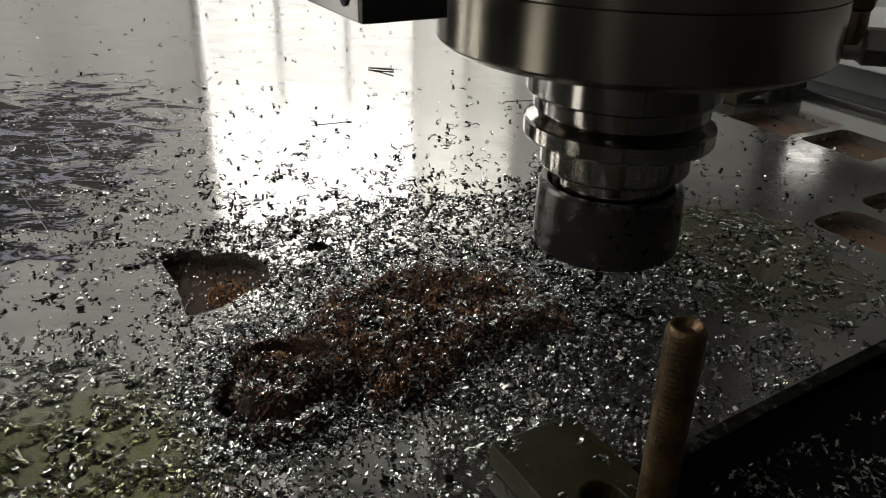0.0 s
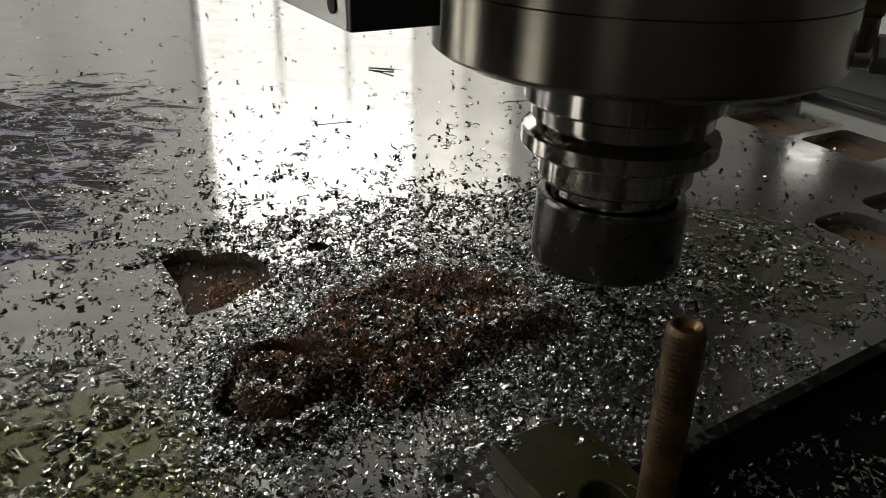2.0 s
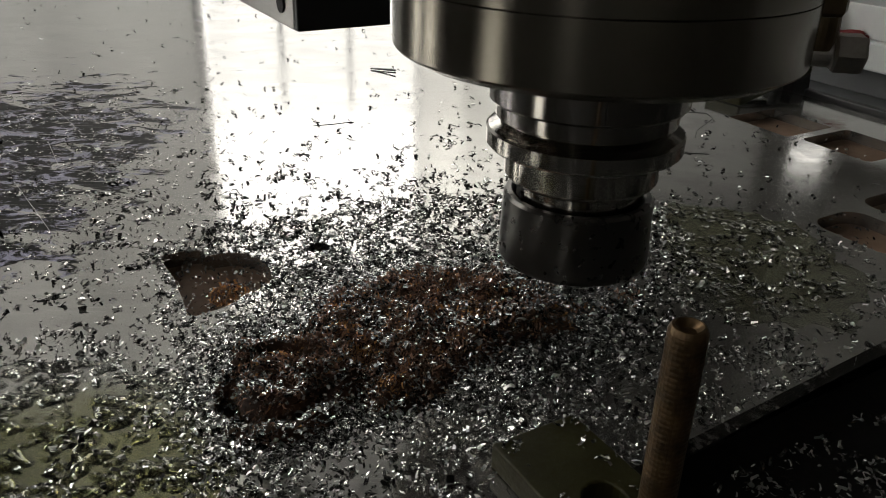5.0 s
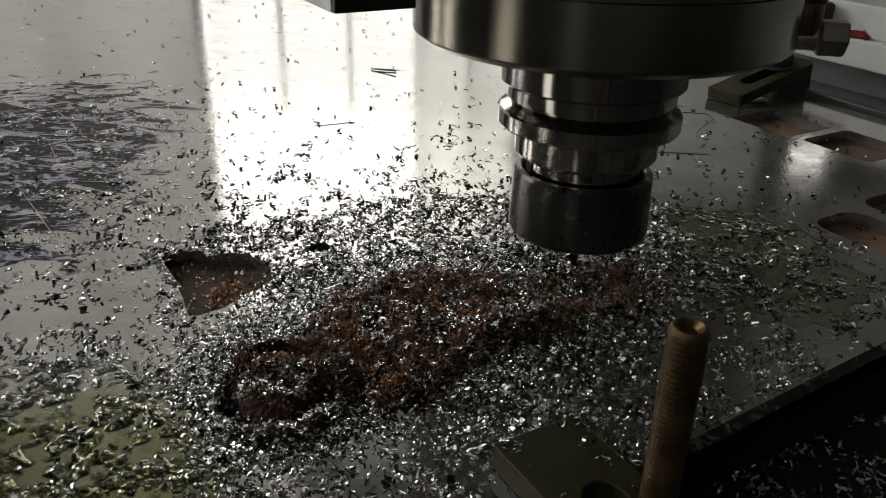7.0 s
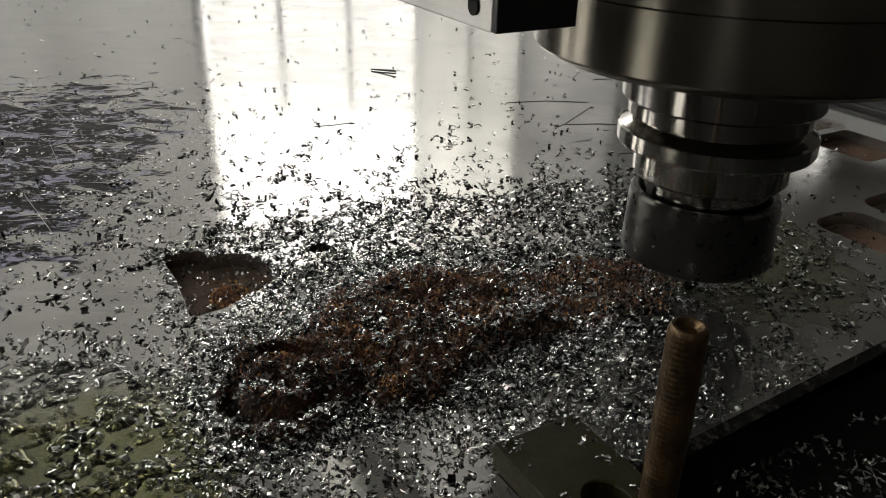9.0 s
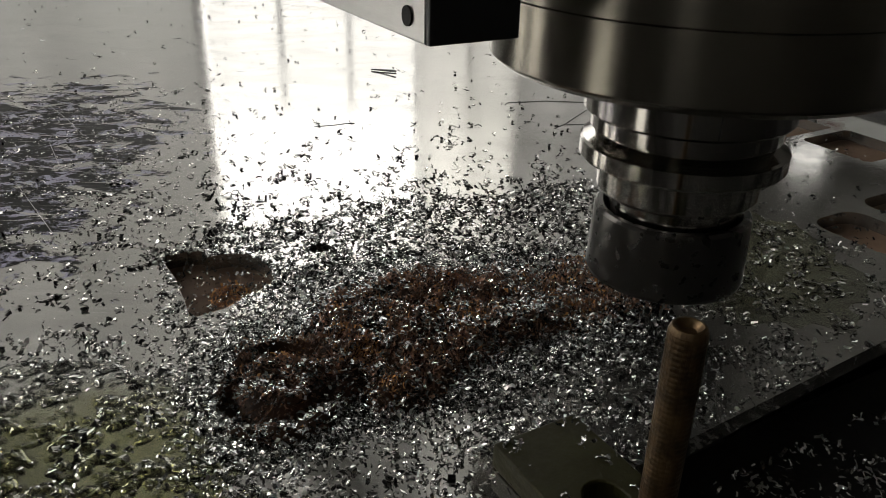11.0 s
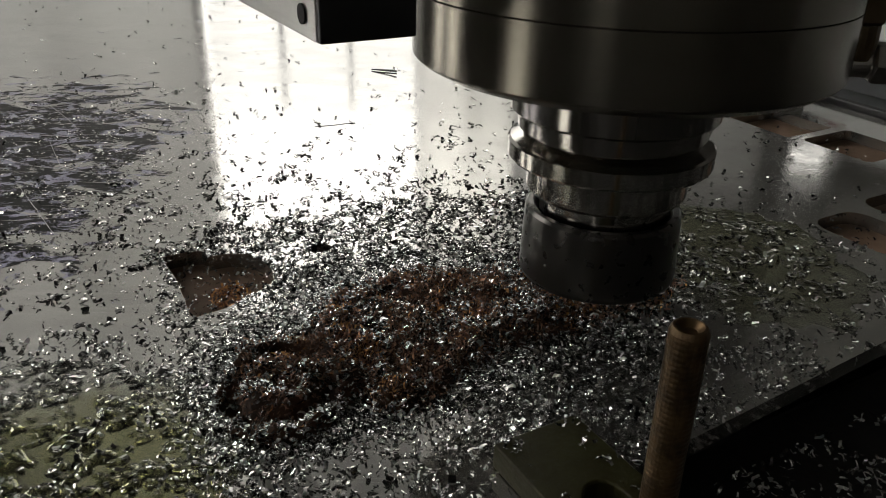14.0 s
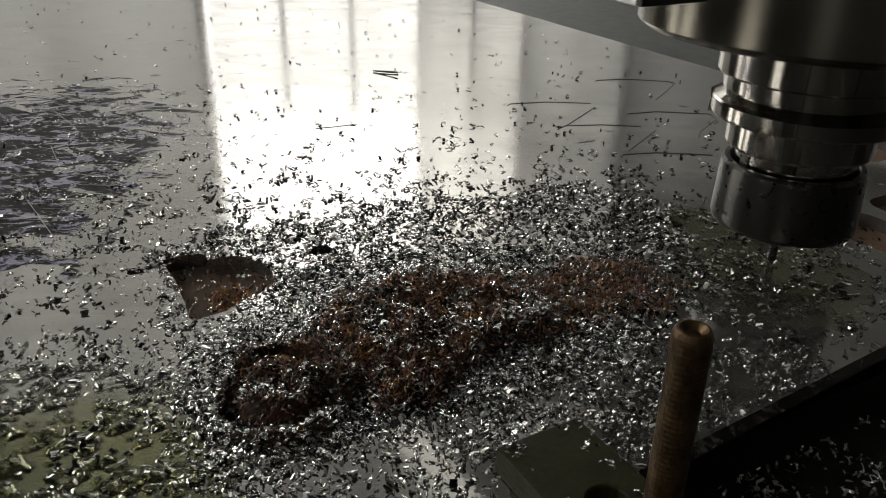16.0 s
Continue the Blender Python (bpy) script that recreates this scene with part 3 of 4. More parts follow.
# ---- the milling head ----
def spindle_head():
    """Its origin is on the axis, at the lower rim of the tool holder's flange."""
    e = new("spindle_head")
    tagged(e, "turned steel milling spindle with tool holder over the sheet", "milling spindle")
    part("nose_ring", lathe([(0.0330, 0.0288), (0.0560, 0.0288), (0.0580, 0.0293), (0.0606, 0.0310), (0.0612, 0.0318), (0.0612, 0.0490), (0.06105, 0.04915), (0.0330, 0.04915)], 128), TURNED, e, "brushed steel nose ring", True)
    part("housing", lathe([(0.030, 0.0493), (0.06105, 0.0493), (0.0612, 0.0495), (0.0613, 0.155), (0.060, 0.156), (0.0, 0.156)], 128), TURNED, e, smooth=True)
    part("motor_block", box(-0.07, 0.07, -0.06, 0.10, 0.1562, 0.30, 0.004, Matrix.Rotation(radians(TURN), 4, "Z")), BLACK, e, "black motor block")
    part("shaft", lathe([(0, 0.0300), (0.0295, 0.0300), (0.0314, 0.0300), (0.0314, 0.0150), (0.0306, 0.0141), (0.0, 0.0141)], 112), TURNED_FINE, e, "polished spindle shaft", True)
    h = part("tool_holder", lathe([(0, 0.0139), (0.0288, 0.0139), (0.0288, 0.0092), (0.0284, 0.0090), (0.0268, 0.0090), (0.0266, 0.0085), (0.0266, 0.0078), (0.0308, 0.0056), (0.0315, 0.0050), (0.0315, 0.0004), (0.0310, -0.0004), (0.0262, -0.0010), (0.0250, -0.0014), (0.0250, -0.0100), (0.0242, -0.0112), (0.0205, -0.0122), (0.0205, -0.0240), (0, -0.0240)], 112), TURNED_FINE, e, "polished steel tool holder with grooved flange", True)
    nut = part("collet_nut", lathe([(0.0214, -0.0225), (0.0216, -0.0172), (0.0222, -0.0166), (0.0238, -0.0167), (0.0246, -0.0178), (0.0248, -0.0192), (0.0254, -0.0383), (0.0250, -0.0396), (0.0240, -0.0402), (0.0100, -0.0402), (0.0085, -0.0388), (0, -0.0388)], 112), NUT_STEEL, e, "dark blackened collet nut", True)
    for turn in (196, 344, 90):
        m = Matrix.Rotation(radians(turn), 4, "Z")
        part("notch", box(0.0203, 0.0210, -0.0022, 0.0022, -0.0172, -0.0130, 0.0001, m), NUT_STEEL, nut)
    part("end_mill", lathe([(0.0, -0.0379), (0.0020, -0.0381), (0.0020, -0.0470), (0.0015, -0.0482), (0.0015, -0.0568), (0.0, -0.0568)], 16), CARBIDE, e, "thin carbide end mill", True)
    part("seam", box(-0.0002, 0.0002, -0.03150, -0.0310, 0.0152, 0.0285), BLACK_HOLE, e)
    # the block beside the nose
    m = Matrix.Translation((-0.0776, -0.0683, 0)) @ Matrix.Rotation(radians(30), 4, "Z")
    s = part("sensor_block", box(0, 0.0226, 0.0008, 0.16, 0.0463, 0.080, 0.0004, m), ALUMINIUM, e, "grey aluminium block with black end face")
    part("end_cap", box(0.0001, 0.0225, -0.0012, 0.0007, 0.0464, 0.0799, 0.0003, m), BLACK, s, "black end cap")
    part("label_strip", box(0.0075, 0.0150, -0.0018, -0.0011, 0.0585, 0.0720, 0.0002, m), LABEL, s, "silver plate")
    # Thin black disc on the surface; its colour stands for the hole's shade.
    part("bolt_hole_disc", lathe([(0, -0.0001), (0.0022, -0.0001), (0.0022, 0.0005), (0, 0.0005)], 24, m @ along((0, 0.0085, 0.0512), (-1, 0, 0))), BLACK_HOLE, s)
    part("bracket", box(0.004, 0.10, 0.05, 0.09, 0.0801, 0.095, 0.001, m), ALUMINIUM, e)
    # air fitting on the other side
    ang = radians(-10)
    d = Vector((math.cos(ang), math.sin(ang), 0))
    o1 = d * 0.0533 + Vector((0, 0, 0.0330))
    f = part("air_fitting", lathe([(0, 0), (0.0043, 0), (0.0043, 0.014), (0.0047, 0.0145), (0.0, 0.0146)], 32, along(o1, d)), CHROME, e, "nickel elbow fitting", True)
    part("hex_nut", lathe([(0, 0.0147), (0.0052, 0.0147), (0.0060, 0.0153), (0.0060, 0.0225), (0.0053, 0.0233), (0, 0.0235)], 6, along(o1, d)), CHROME, f)
    o2 = o1 + d * 0.0098
    part("pipe", lathe([(0.0052, 0.001), (0.0056, 0.006), (0.0054, 0.0105), (0, 0.0105)], 24, Matrix.Translation(o2)), BRASS, f, smooth=True)
    part("nozzle_body", lathe([(0, 0.0106), (0.0062, 0.0106), (0.0070, 0.0116), (0.0070, 0.045), (0, 0.045)], 6, Matrix.Translation(o2)), BRASS, f, "bronze nozzle body")
    return e


head = spindle_head()


# ---- chips ----
def flakes(name, x, y, z, size, mat, label, lie=0.6, seed=1, curl=1.0, flats=0.5, broad=1.0):
    """Many curled flakes in one mesh."""
    rng = np.random.default_rng(seed)
    n = len(x)
    flat = rng.random(n) < flats
    bend = np.where(flat, rng.uniform(0.2, 1.0, n), rng.uniform(1.3, 3.2, n)) * curl
    wide = size * np.where(flat, rng.uniform(0.4, 0.8, n), rng.uniform(0.3, 0.6, n)) * broad
    t = np.linspace(-0.5, 0.5, 6)
    ang = t[None] * bend[:, None]
    rad = (size * np.where(flat, 1.0, 1.35) / np.maximum(bend, 0.25))[:, None]
    px, pz = rad * np.sin(ang), rad * (1 - np.cos(ang))
    skew = rng.normal(0, 0.35, (n, 1)) * size[:, None] * t[None]
    loc = np.empty((n, 12, 3))
    loc[:, :6, 0], loc[:, 6:, 0] = px, px
    loc[:, :6, 1] = wide[:, None] / 2 * rng.uniform(0.45, 1.1, (n, 6)) + skew
    loc[:, 6:, 1] = -wide[:, None] / 2 * rng.uniform(0.45, 1.1, (n, 6)) + skew
    loc[:, :6, 2], loc[:, 6:, 2] = pz, pz
    loc += rng.normal(0, 0.035, (n, 12, 3)) * size[:, None, None]
    a, b, c = rng.uniform(0, 2 * np.pi, n), rng.normal(0, lie, n), rng.normal(0, lie, n) + np.pi * (rng.random(n) < 0.5)
    ca, sa, cb, sb, cc, sc = np.cos(a), np.sin(a), np.cos(b), np.sin(b), np.cos(c), np.sin(c)
    rot = np.stack([np.stack([ca * cb, ca * sb * sc - sa * cc, ca * sb * cc + sa * sc], -1), np.stack([sa * cb, sa * sb * sc + ca * cc, sa * sb * cc - ca * sc], -1), np.stack([-sb, cb * sc, cb * cc], -1)], 1)
    w = np.einsum("nij,nkj->nki", rot, loc)
    w[:, :, 2] -= w[:, :, 2].min(1)[:, None]
    w += np.stack([x, y, z], -1)[:, None]
    base = (np.arange(n) * 12)[:, None, None]
    quad = np.array([[i, i + 1, i + 7, i + 6] for i in range(5)])[None] + base
    me = bpy.data.meshes.new(name)
    me.vertices.add(n * 12)
    me.vertices.foreach_set("co", w.ravel())
    me.loops.add(n * 20)
    me.loops.foreach_set("vertex_index", quad.ravel().astype(np.int32))
    me.polygons.add(n * 5)
    me.polygons.foreach_set("loop_start", np.arange(0, n * 20, 4, dtype=np.int32))
    me.update(calc_edges=True)
    me.polygons.foreach_set("use_smooth", np.zeros(n * 5, dtype=bool))
    me.materials.append(mat)
    return tagged(new(name, me), label, "metal chips", kind="stuff")


def lumps(x, y, scale, seed):
    """Smooth value noise on the plane, 0 to 1, for whole arrays."""
    rng = np.random.default_rng(seed)
    table = rng.random((64, 64))
    fx, fy = x / scale, y / scale
    ix, iy = np.floor(fx).astype(int), np.floor(fy).astype(int)
    tx, ty = fx - ix, fy - iy
    tx, ty = tx * tx * (3 - 2 * tx), ty * ty * (3 - 2 * ty)
    g = lambda i, j: table[i % 64, j % 64]
    return (g(ix, iy) * (1 - tx) + g(ix + 1, iy) * tx) * (1 - ty) + (g(ix, iy + 1) * (1 - tx) + g(ix + 1, iy + 1) * tx) * ty


def blob(x, y, cx, cy, rx, ry, turn=0.0):
    c, s = math.cos(radians(turn)), math.sin(radians(turn))
    dx, dy = x - cx, y - cy
    return ((dx * c + dy * s) / rx) ** 2 + ((dy * c - dx * s) / ry) ** 2


def in_hole(x, y, grow=0.0):
    """Over the heart-shaped cut-out and the drilled hole."""
    pts = HEART
    hit = np.zeros(len(x), bool)
    for (x0, y0), (x1, y1) in zip(pts, pts[1:] + pts[:1]):
        cross = ((y0 > y) != (y1 > y)) & (x < (x1 - x0) * (y - y0) / (y1 - y0 + 1e-12) + x0)
        hit ^= cross
    return hit | (np.hypot(x + 0.0487, y - 0.2760) < 0.0042)


HEAP = [(-0.117, 0.267), (-0.105, 0.287), (-0.091, 0.296), (-0.065, 0.306), (-0.038, 0.318), (-0.015, 0.334), (0.017, 0.336), (0.038, 0.349), (0.066, 0.360), (0.087, 0.344), (0.099, 0.315), (0.105, 0.296), (0.103, 0.271), (0.092, 0.249), (0.075, 0.218), (0.062, 0.199), (0.046, 0.173), (0.034, 0.166),
        (0.015, 0.160), (0.007, 0.172), (-0.007, 0.174), (-0.012, 0.161), (-0.026, 0.154), (-0.039, 0.152), (-0.058, 0.147), (-0.069, 0.159), (-0.081, 0.175), (-0.089, 0.195), (-0.094, 0.215), (-0.102, 0.239)]
RUST = [(-0.043, 0.228), (-0.034, 0.245), (-0.010, 0.256), (0.022, 0.259), (0.040, 0.233), (0.042, 0.221), (0.020, 0.208), (0.007, 0.196), (-0.004, 0.181), (-0.015, 0.178), (-0.029, 0.183), (-0.031, 0.169), (-0.043, 0.162), (-0.054, 0.166), (-0.062, 0.182), (-0.061, 0.196), (-0.053, 0.205), (-0.043, 0.209)]
FRESH = [(0.018, 0.259), (0.035, 0.264), (0.056, 0.275), (0.072, 0.271), (0.085, 0.255), (0.068, 0.233), (0.054, 0.225), (0.038, 0.219), (0.024, 0.222)]
ORANGE = [(-0.0351, 0.2262, 0.008), (-0.0236, 0.1957, 0.007), (0.0089, 0.2187, 0.006), (-0.0150, 0.1823, 0.007), (-0.0442, 0.1930, 0.006), (0.0411, 0.2208, 0.004), (-0.0300, 0.2080, 0.006)]


def depth_in(x, y, pts):
    """How far inside an outline, in metres; negative outside it."""
    best = np.full(len(x), 9.0)
    hit = np.zeros(len(x), bool)
    for (x0, y0), (x1, y1) in zip(pts, pts[1:] + pts[:1]):
        ex, ey = x1 - x0, y1 - y0
        t = np.clip(((x - x0) * ex + (y - y0) * ey) / (ex * ex + ey * ey), 0, 1)
        best = np.minimum(best, np.hypot(x - x0 - t * ex, y - y0 - t * ey))
        hit ^= ((y0 > y) != (y1 > y)) & (x < ex * (y - y0) / (ey + 1e-12) + x0)
    return np.where(hit, best, -best)


def groove(x, y):
    """The milled ring round the half-buried plug, deepest on its near side, and the hollow behind it."""
    ring = np.hypot(x - CUP[0], y - CUP[1])
    near = np.clip((CUP[1] + 0.004 - y) / 0.010, 0, 1)
    hollow = blob(x, y, -0.0487, 0.1960, 0.0062, 0.0030)
    return np.maximum(np.exp(-((ring - 0.0136) / np.where(ring > 0.0136, 0.0020, 0.0031)) ** 2) * (0.15 + 0.85 * near), np.exp(-hollow * hollow))


def heap_density(x, y):
    """How thick the chips lie, 0 to 1."""
    n1, n2 = lumps(x + 0.5, y, 0.014, 3), lumps(x + 0.5, y, 0.0045, 4)
    s = depth_in(x, y, HEAP) + 0.010 * (n1 - 0.5) + 0.004 * (n2 - 0.5)
    edge = np.clip((s + 0.006) / 0.013, 0, 1)
    deep = np.clip((depth_in(x, y, RUST) + 0.030) / 0.026, 0, 1) * np.clip(1.15 - (y - 0.262 - 0.15 * x) / 0.03, 0, 1)
    carpet = 0.21 + 0.79 * deep
    clots = np.clip(-0.10 + 2.2 * lumps(x + 0.7, y, 0.0034, 6), 0.05, 1.5) * (1 - 0.6 * deep) + 0.6 * deep
    return edge * edge * carpet * clots


def core(x, y):
    """The thick, rusty middle of the heap, 0 to 1."""
    return np.clip((depth_in(x, y, RUST) + 0.006 * (lumps(x + 0.4, y, 0.008, 8) - 0.5) + 0.003) / 0.009, 0, 1)


def orange_weight(x, y):
    return sum(np.exp(-((x - cx) ** 2 + (y - cy) ** 2) / (0.5 * r * r)) for cx, cy, r in ORANGE)


def heap_height(x, y):
    d = core(x, y)
    around = np.clip((depth_in(x, y, HEAP) - 0.004) / 0.02, 0, 1)
    h = d * 0.0044 * (0.35 + lumps(x + 0.3, y, 0.010, 12)) + d * 0.0030 * lumps(x + 0.3, y, 0.0032, 14) + around * 0.0009 * lumps(x + 0.3, y, 0.006, 16) - 0.0010
    ring = np.hypot(x - CUP[0], y - CUP[1])
    h = h + 0.0040 * np.exp(-((ring - 0.0188) / 0.0028) ** 2) * (0.6 + 0.7 * lumps(x + 0.3, y, 0.006, 18)) * np.clip((depth_in(x, y, RUST) + 0.005) / 0.006, 0, 1)
    return h - 0.0110 * groove(x, y)


def mound():
    """The packed dust and fines under the loose chips."""
    xs, ys = np.linspace(-0.13, 0.125, 300), np.linspace(0.135, 0.365, 270)
    gx, gy = np.meshgrid(xs, ys)
    x, y = gx.ravel(), gy.ravel()
    z = heap_height(x, y) - 0.0004
    z = np.where(in_hole(x, y), -0.02, z)
    keep = (z > -0.0035).reshape(gx.shape)
    idx = np.arange(len(x)).reshape(gx.shape)
    ok = keep[:-1, :-1] & keep[1:, :-1] & keep[:-1, 1:] & keep[1:, 1:]
    flat = (z.reshape(gx.shape) < -0.0001)
    ok &= ~(flat[:-1, :-1] & flat[1:, 1:] & (np.hypot(gx - CUP[0], gy - CUP[1]) > CUP[2])[:-1, :-1])
    f = np.stack([idx[:-1, :-1][ok], idx[:-1, 1:][ok], idx[1:, 1:][ok], idx[1:, :-1][ok]], -1)
    me = bpy.data.meshes.new("chip_heap")
    me.from_pydata(np.stack([x, y, z], -1).tolist(), [], f.tolist())
    me.polygons.foreach_set("use_smooth", [True] * len(me.polygons))
    me.materials.append(MOUND)
    tagged(new("chip_heap", me), "dark heap of rusty dust and fines on the sheet", "chip heap", kind="stuff")


mound()


def loose_chips():
    rng = np.random.default_rng(11)

    def throw(n, x0, x1, y0, y1):
        return rng.uniform(x0, x1, n), rng.uniform(y0, y1, n)

    # the heap
    x, y = throw(195000, -0.135, 0.13, 0.135, 0.38)
    d = heap_density(x, y)
    keep = (rng.random(len(x)) < d * 0.62 * np.clip(1 - 1.15 * groove(x, y), 0, 1) * (1 - 0.7 * np.clip(orange_weight(x, y), 0, 1))) & ~in_hole(x, y) & on_sheet(x, y)
    x, y = x[keep], y[keep]
    z = np.maximum(heap_height(x, y), np.where(np.hypot(x - CUP[0], y - CUP[1]) < CUP[2], -0.0035, 0)) + rng.random(len(x)) ** 2 * 0.0016 * heap_density(x, y)
    rusty = rng.random(len(x)) < core(x, y) * np.clip(-0.05 + 1.0 * lumps(x + 0.4, y, 0.009, 9), 0, 0.85)
    size = np.where(rng.random(len(x)) < 0.58, rng.uniform(0.0006, 0.0013, len(x)), rng.uniform(0.0011, 0.0023, len(x)))
    fringe = (depth_in(x, y, RUST) < -0.012) & (y > 0.235 - 0.2 * x)
    size = np.where(fringe, rng.uniform(0.0009, 0.0026, len(x)), size)
    dark = ~rusty & fringe & (rng.random(len(x)) < 0.42)
    light = ~rusty & ~dark
    flakes("steel_chips", x[light], y[light], z[light], size[light], CHIP, "bright curled steel chips heaped on the sheet", 0.24, 2, 0.9, 0.5, 1.2)
    flakes("steel_chips", x[dark], y[dark], z[dark], size[dark], CHIP_BACKLIT, "oily steel chips on the heap fringe, darkened as if backlit", 0.22, 22, 0.9, 0.4, 1.3)
    cx, cy = throw(100000, -0.085, 0.11, 0.15, 0.29)
    keep = rng.random(len(cx)) < core(cx, cy) * np.clip(1 - 1.1 * groove(cx, cy), 0, 1) * (0.15 + 0.4 * lumps(cx + 0.4, cy, 0.012, 9) + 0.5 * np.clip(orange_weight(cx, cy), 0, 1))
    cx, cy = cx[keep], cy[keep]
    cz = rng.random(len(cx)) * 0.0012 * np.clip(orange_weight(cx, cy), 0, 1) + np.maximum(heap_height(cx, cy), np.where(np.hypot(cx - CUP[0], cy - CUP[1]) < CUP[2], -0.0035, 0)) + rng.random(len(cx)) * 0.0004
    orange = rng.random(len(cx)) < np.clip(orange_weight(cx, cy) * 1.1 - 0.15, 0.03, 0.95)
    flakes("rust_crumbs", cx[orange], cy[orange], cz[orange], rng.uniform(0.0005, 0.0013, orange.sum()), RUST_CHIP, "orange rust crumbs on the heap", 1.0, 17)
    flakes("brown_crumbs", cx[~orange], cy[~orange], cz[~orange], rng.uniform(0.0005, 0.0014, (~orange).sum()), RUST_BROWN, "dark brown rust crumbs on the heap", 1.0, 18)
    # what the cutter throws up during the shot: a low heap that rises as it grows
    fx, fy = throw(30000, 0.015, 0.115, 0.205, 0.295)
    fe = 1 - np.clip((depth_in(fx, fy, FRESH) + 0.004 * lumps(fx + 0.1, fy, 0.007, 28)) / 0.012, -0.15, 1)
    keep = rng.random(len(fx)) < np.clip(1.15 - fe, 0, 1) * (0.35 + 0.6 * lumps(fx + 0.4, fy, 0.010, 29))
    fx, fy, fe = fx[keep], fy[keep], fe[keep]
    fz = np.clip(1.1 - fe, 0, 1) * 0.0024 * (0.3 + lumps(fx, fy, 0.009, 27)) * rng.random(len(fx)) ** 0.4
    sort = rng.random(len(fx)) + 0.5 * (lumps(fx + 0.2, fy, 0.009, 23) - 0.5)
    fs = rng.uniform(0.0007, 0.0017, len(fx))
    a, b, c = sort < 0.10, (sort >= 0.10) & (sort < 0.74), sort >= 0.74
    growing = [flakes("fresh_rust_crumbs", fx[a], fy[a], fz[a], fs[a], RUST_CHIP, "orange rust crumbs thrown up by the cutter", 0.9, 31),
               flakes("fresh_brown_chips", fx[b], fy[b], fz[b], fs[b], RUST_BROWN, "brown chips thrown up by the cutter", 0.8, 32),
               flakes("fresh_steel_chips", fx[c], fy[c], fz[c], fs[c], CHIP, "fresh bright chips thrown up by the cutter", 0.5, 33)]
    red = rng.random(len(x)) < np.clip(orange_weight(x, y), 0.14, 0.9)
    a, b = rusty & red, rusty & ~red
    flakes("rusty_chips", x[a], y[a], z[a], size[a] * 0.8, RUST_CHIP, "orange-brown rusty chips among the heap", 0.9, 3)
    flakes("brown_chips", x[b], y[b], z[b], size[b] * 0.9, RUST_BROWN, "dark brown rusty chips among the heap", 0.9, 4)
    # thinly strewn over the sheet
    x, y = throw(60000, -0.42, 0.30, 0.14, 0.85)
    away = np.maximum(-depth_in(x, y, HEAP), 0)
    p = 0.55 * np.exp(-away / 0.040) + 0.26 * np.exp(-away / 0.085) + 0.012 + 0.02 * np.exp(-((x - 0.09) / 0.07) ** 2 - ((y - 0.42) / 0.09) ** 2)
    p = p * np.where(x > 0.095, 0.5, 1.0) * np.where(away > 0, 1, 0.25)
    clump = 0.55 * lumps(x + 0.6, y, 0.012, 31) + 0.45 * lumps(x + 0.6, y, 0.0042, 35)
    keep = (rng.random(len(x)) < p * np.clip(clump * 4.4 - 1.75, 0.05, 1.6)) & ~in_hole(x, y) & on_sheet(x, y)
    x, y = x[keep], y[keep]
    flakes("strewn_chips", x, y, np.full(len(x), 0.0001), rng.uniform(0.0013, 0.0031, len(x)), CHIP_BACKLIT, "steel chips strewn thinly over the sheet", 0.17, 5, 0.8, 0.25, 1.35)
    # fine bits on the dried film
    x, y = throw(50000, -0.36, -0.10, 0.19, 0.56)
    e = blob(x, y, -0.215, 0.34, 0.11, 0.17, 12)
    keep = rng.random(len(x)) < np.clip(1.2 - e, 0, 1) * np.clip(lumps(x + 0.8, y * 2, 0.02, 33) * 2 - 0.5, 0, 1) * 0.45
    x, y = x[keep], y[keep]
    flakes("fine_chips", x, y, np.full(len(x), 0.0001), rng.uniform(0.0005, 0.0013, len(x)), CHIP, "fine steel bits stuck in the dried film", 0.12, 15, 0.8, 0.5, 1.5)
    # fine grit beside the heap
    x, y = throw(26000, -0.20, 0.10, 0.15, 0.37)
    away = -depth_in(x, y, HEAP)
    keep = (rng.random(len(x)) < 0.5 * np.exp(-np.maximum(away, 0) / 0.016) * np.where(x < -0.05, 1, 0.35) * np.clip(lumps(x, y, 0.007, 37) * 2 - 0.4, 0.1, 1)) & ~in_hole(x, y) & on_sheet(x, y)
    x, y = x[keep], y[keep]
    flakes("steel_grit", x, y, np.full(len(x), 0.0001), rng.uniform(0.0003, 0.0009, len(x)), CHIP, "fine steel grit round the heap", 0.25, 21, 0.8, 0.5, 1.4)
    # chips lying in the oil, in clots
    hx, hy = throw(1000, -0.165, -0.03, 0.125, 0.215)
    k = 1 + (rng.random(len(hx)) ** 4 * 9).astype(int)
    spread = 0.0006 * np.sqrt(np.repeat(k, k))
    x, y = np.repeat(hx, k) + rng.normal(0, 1.3, k.sum()) * spread, np.repeat(hy, k) + rng.normal(0, 0.8, k.sum()) * spread
    e = blob(x, y, -0.10, 0.160, 0.066, 0.042, -18)
    keep = (rng.random(len(x)) < np.clip(1.6 - e, 0, 0.9)) & on_sheet(x, y) & (depth_in(x, y, HEAP) < 0.004)
    x, y = x[keep], y[keep]
    flakes("oily_chips", x, y, np.full(len(x), 0.0004), rng.uniform(0.0008, 0.0020, len(x)), CHIP, "wet steel chips lying in cutting oil", 0.35, 6, 0.9)
    wet_a = (x, y)
    x, y = throw(6500, 0.07, 0.18, 0.20, 0.345)
    e = blob(x, y, 0.120, 0.272, 0.044, 0.062, 0)
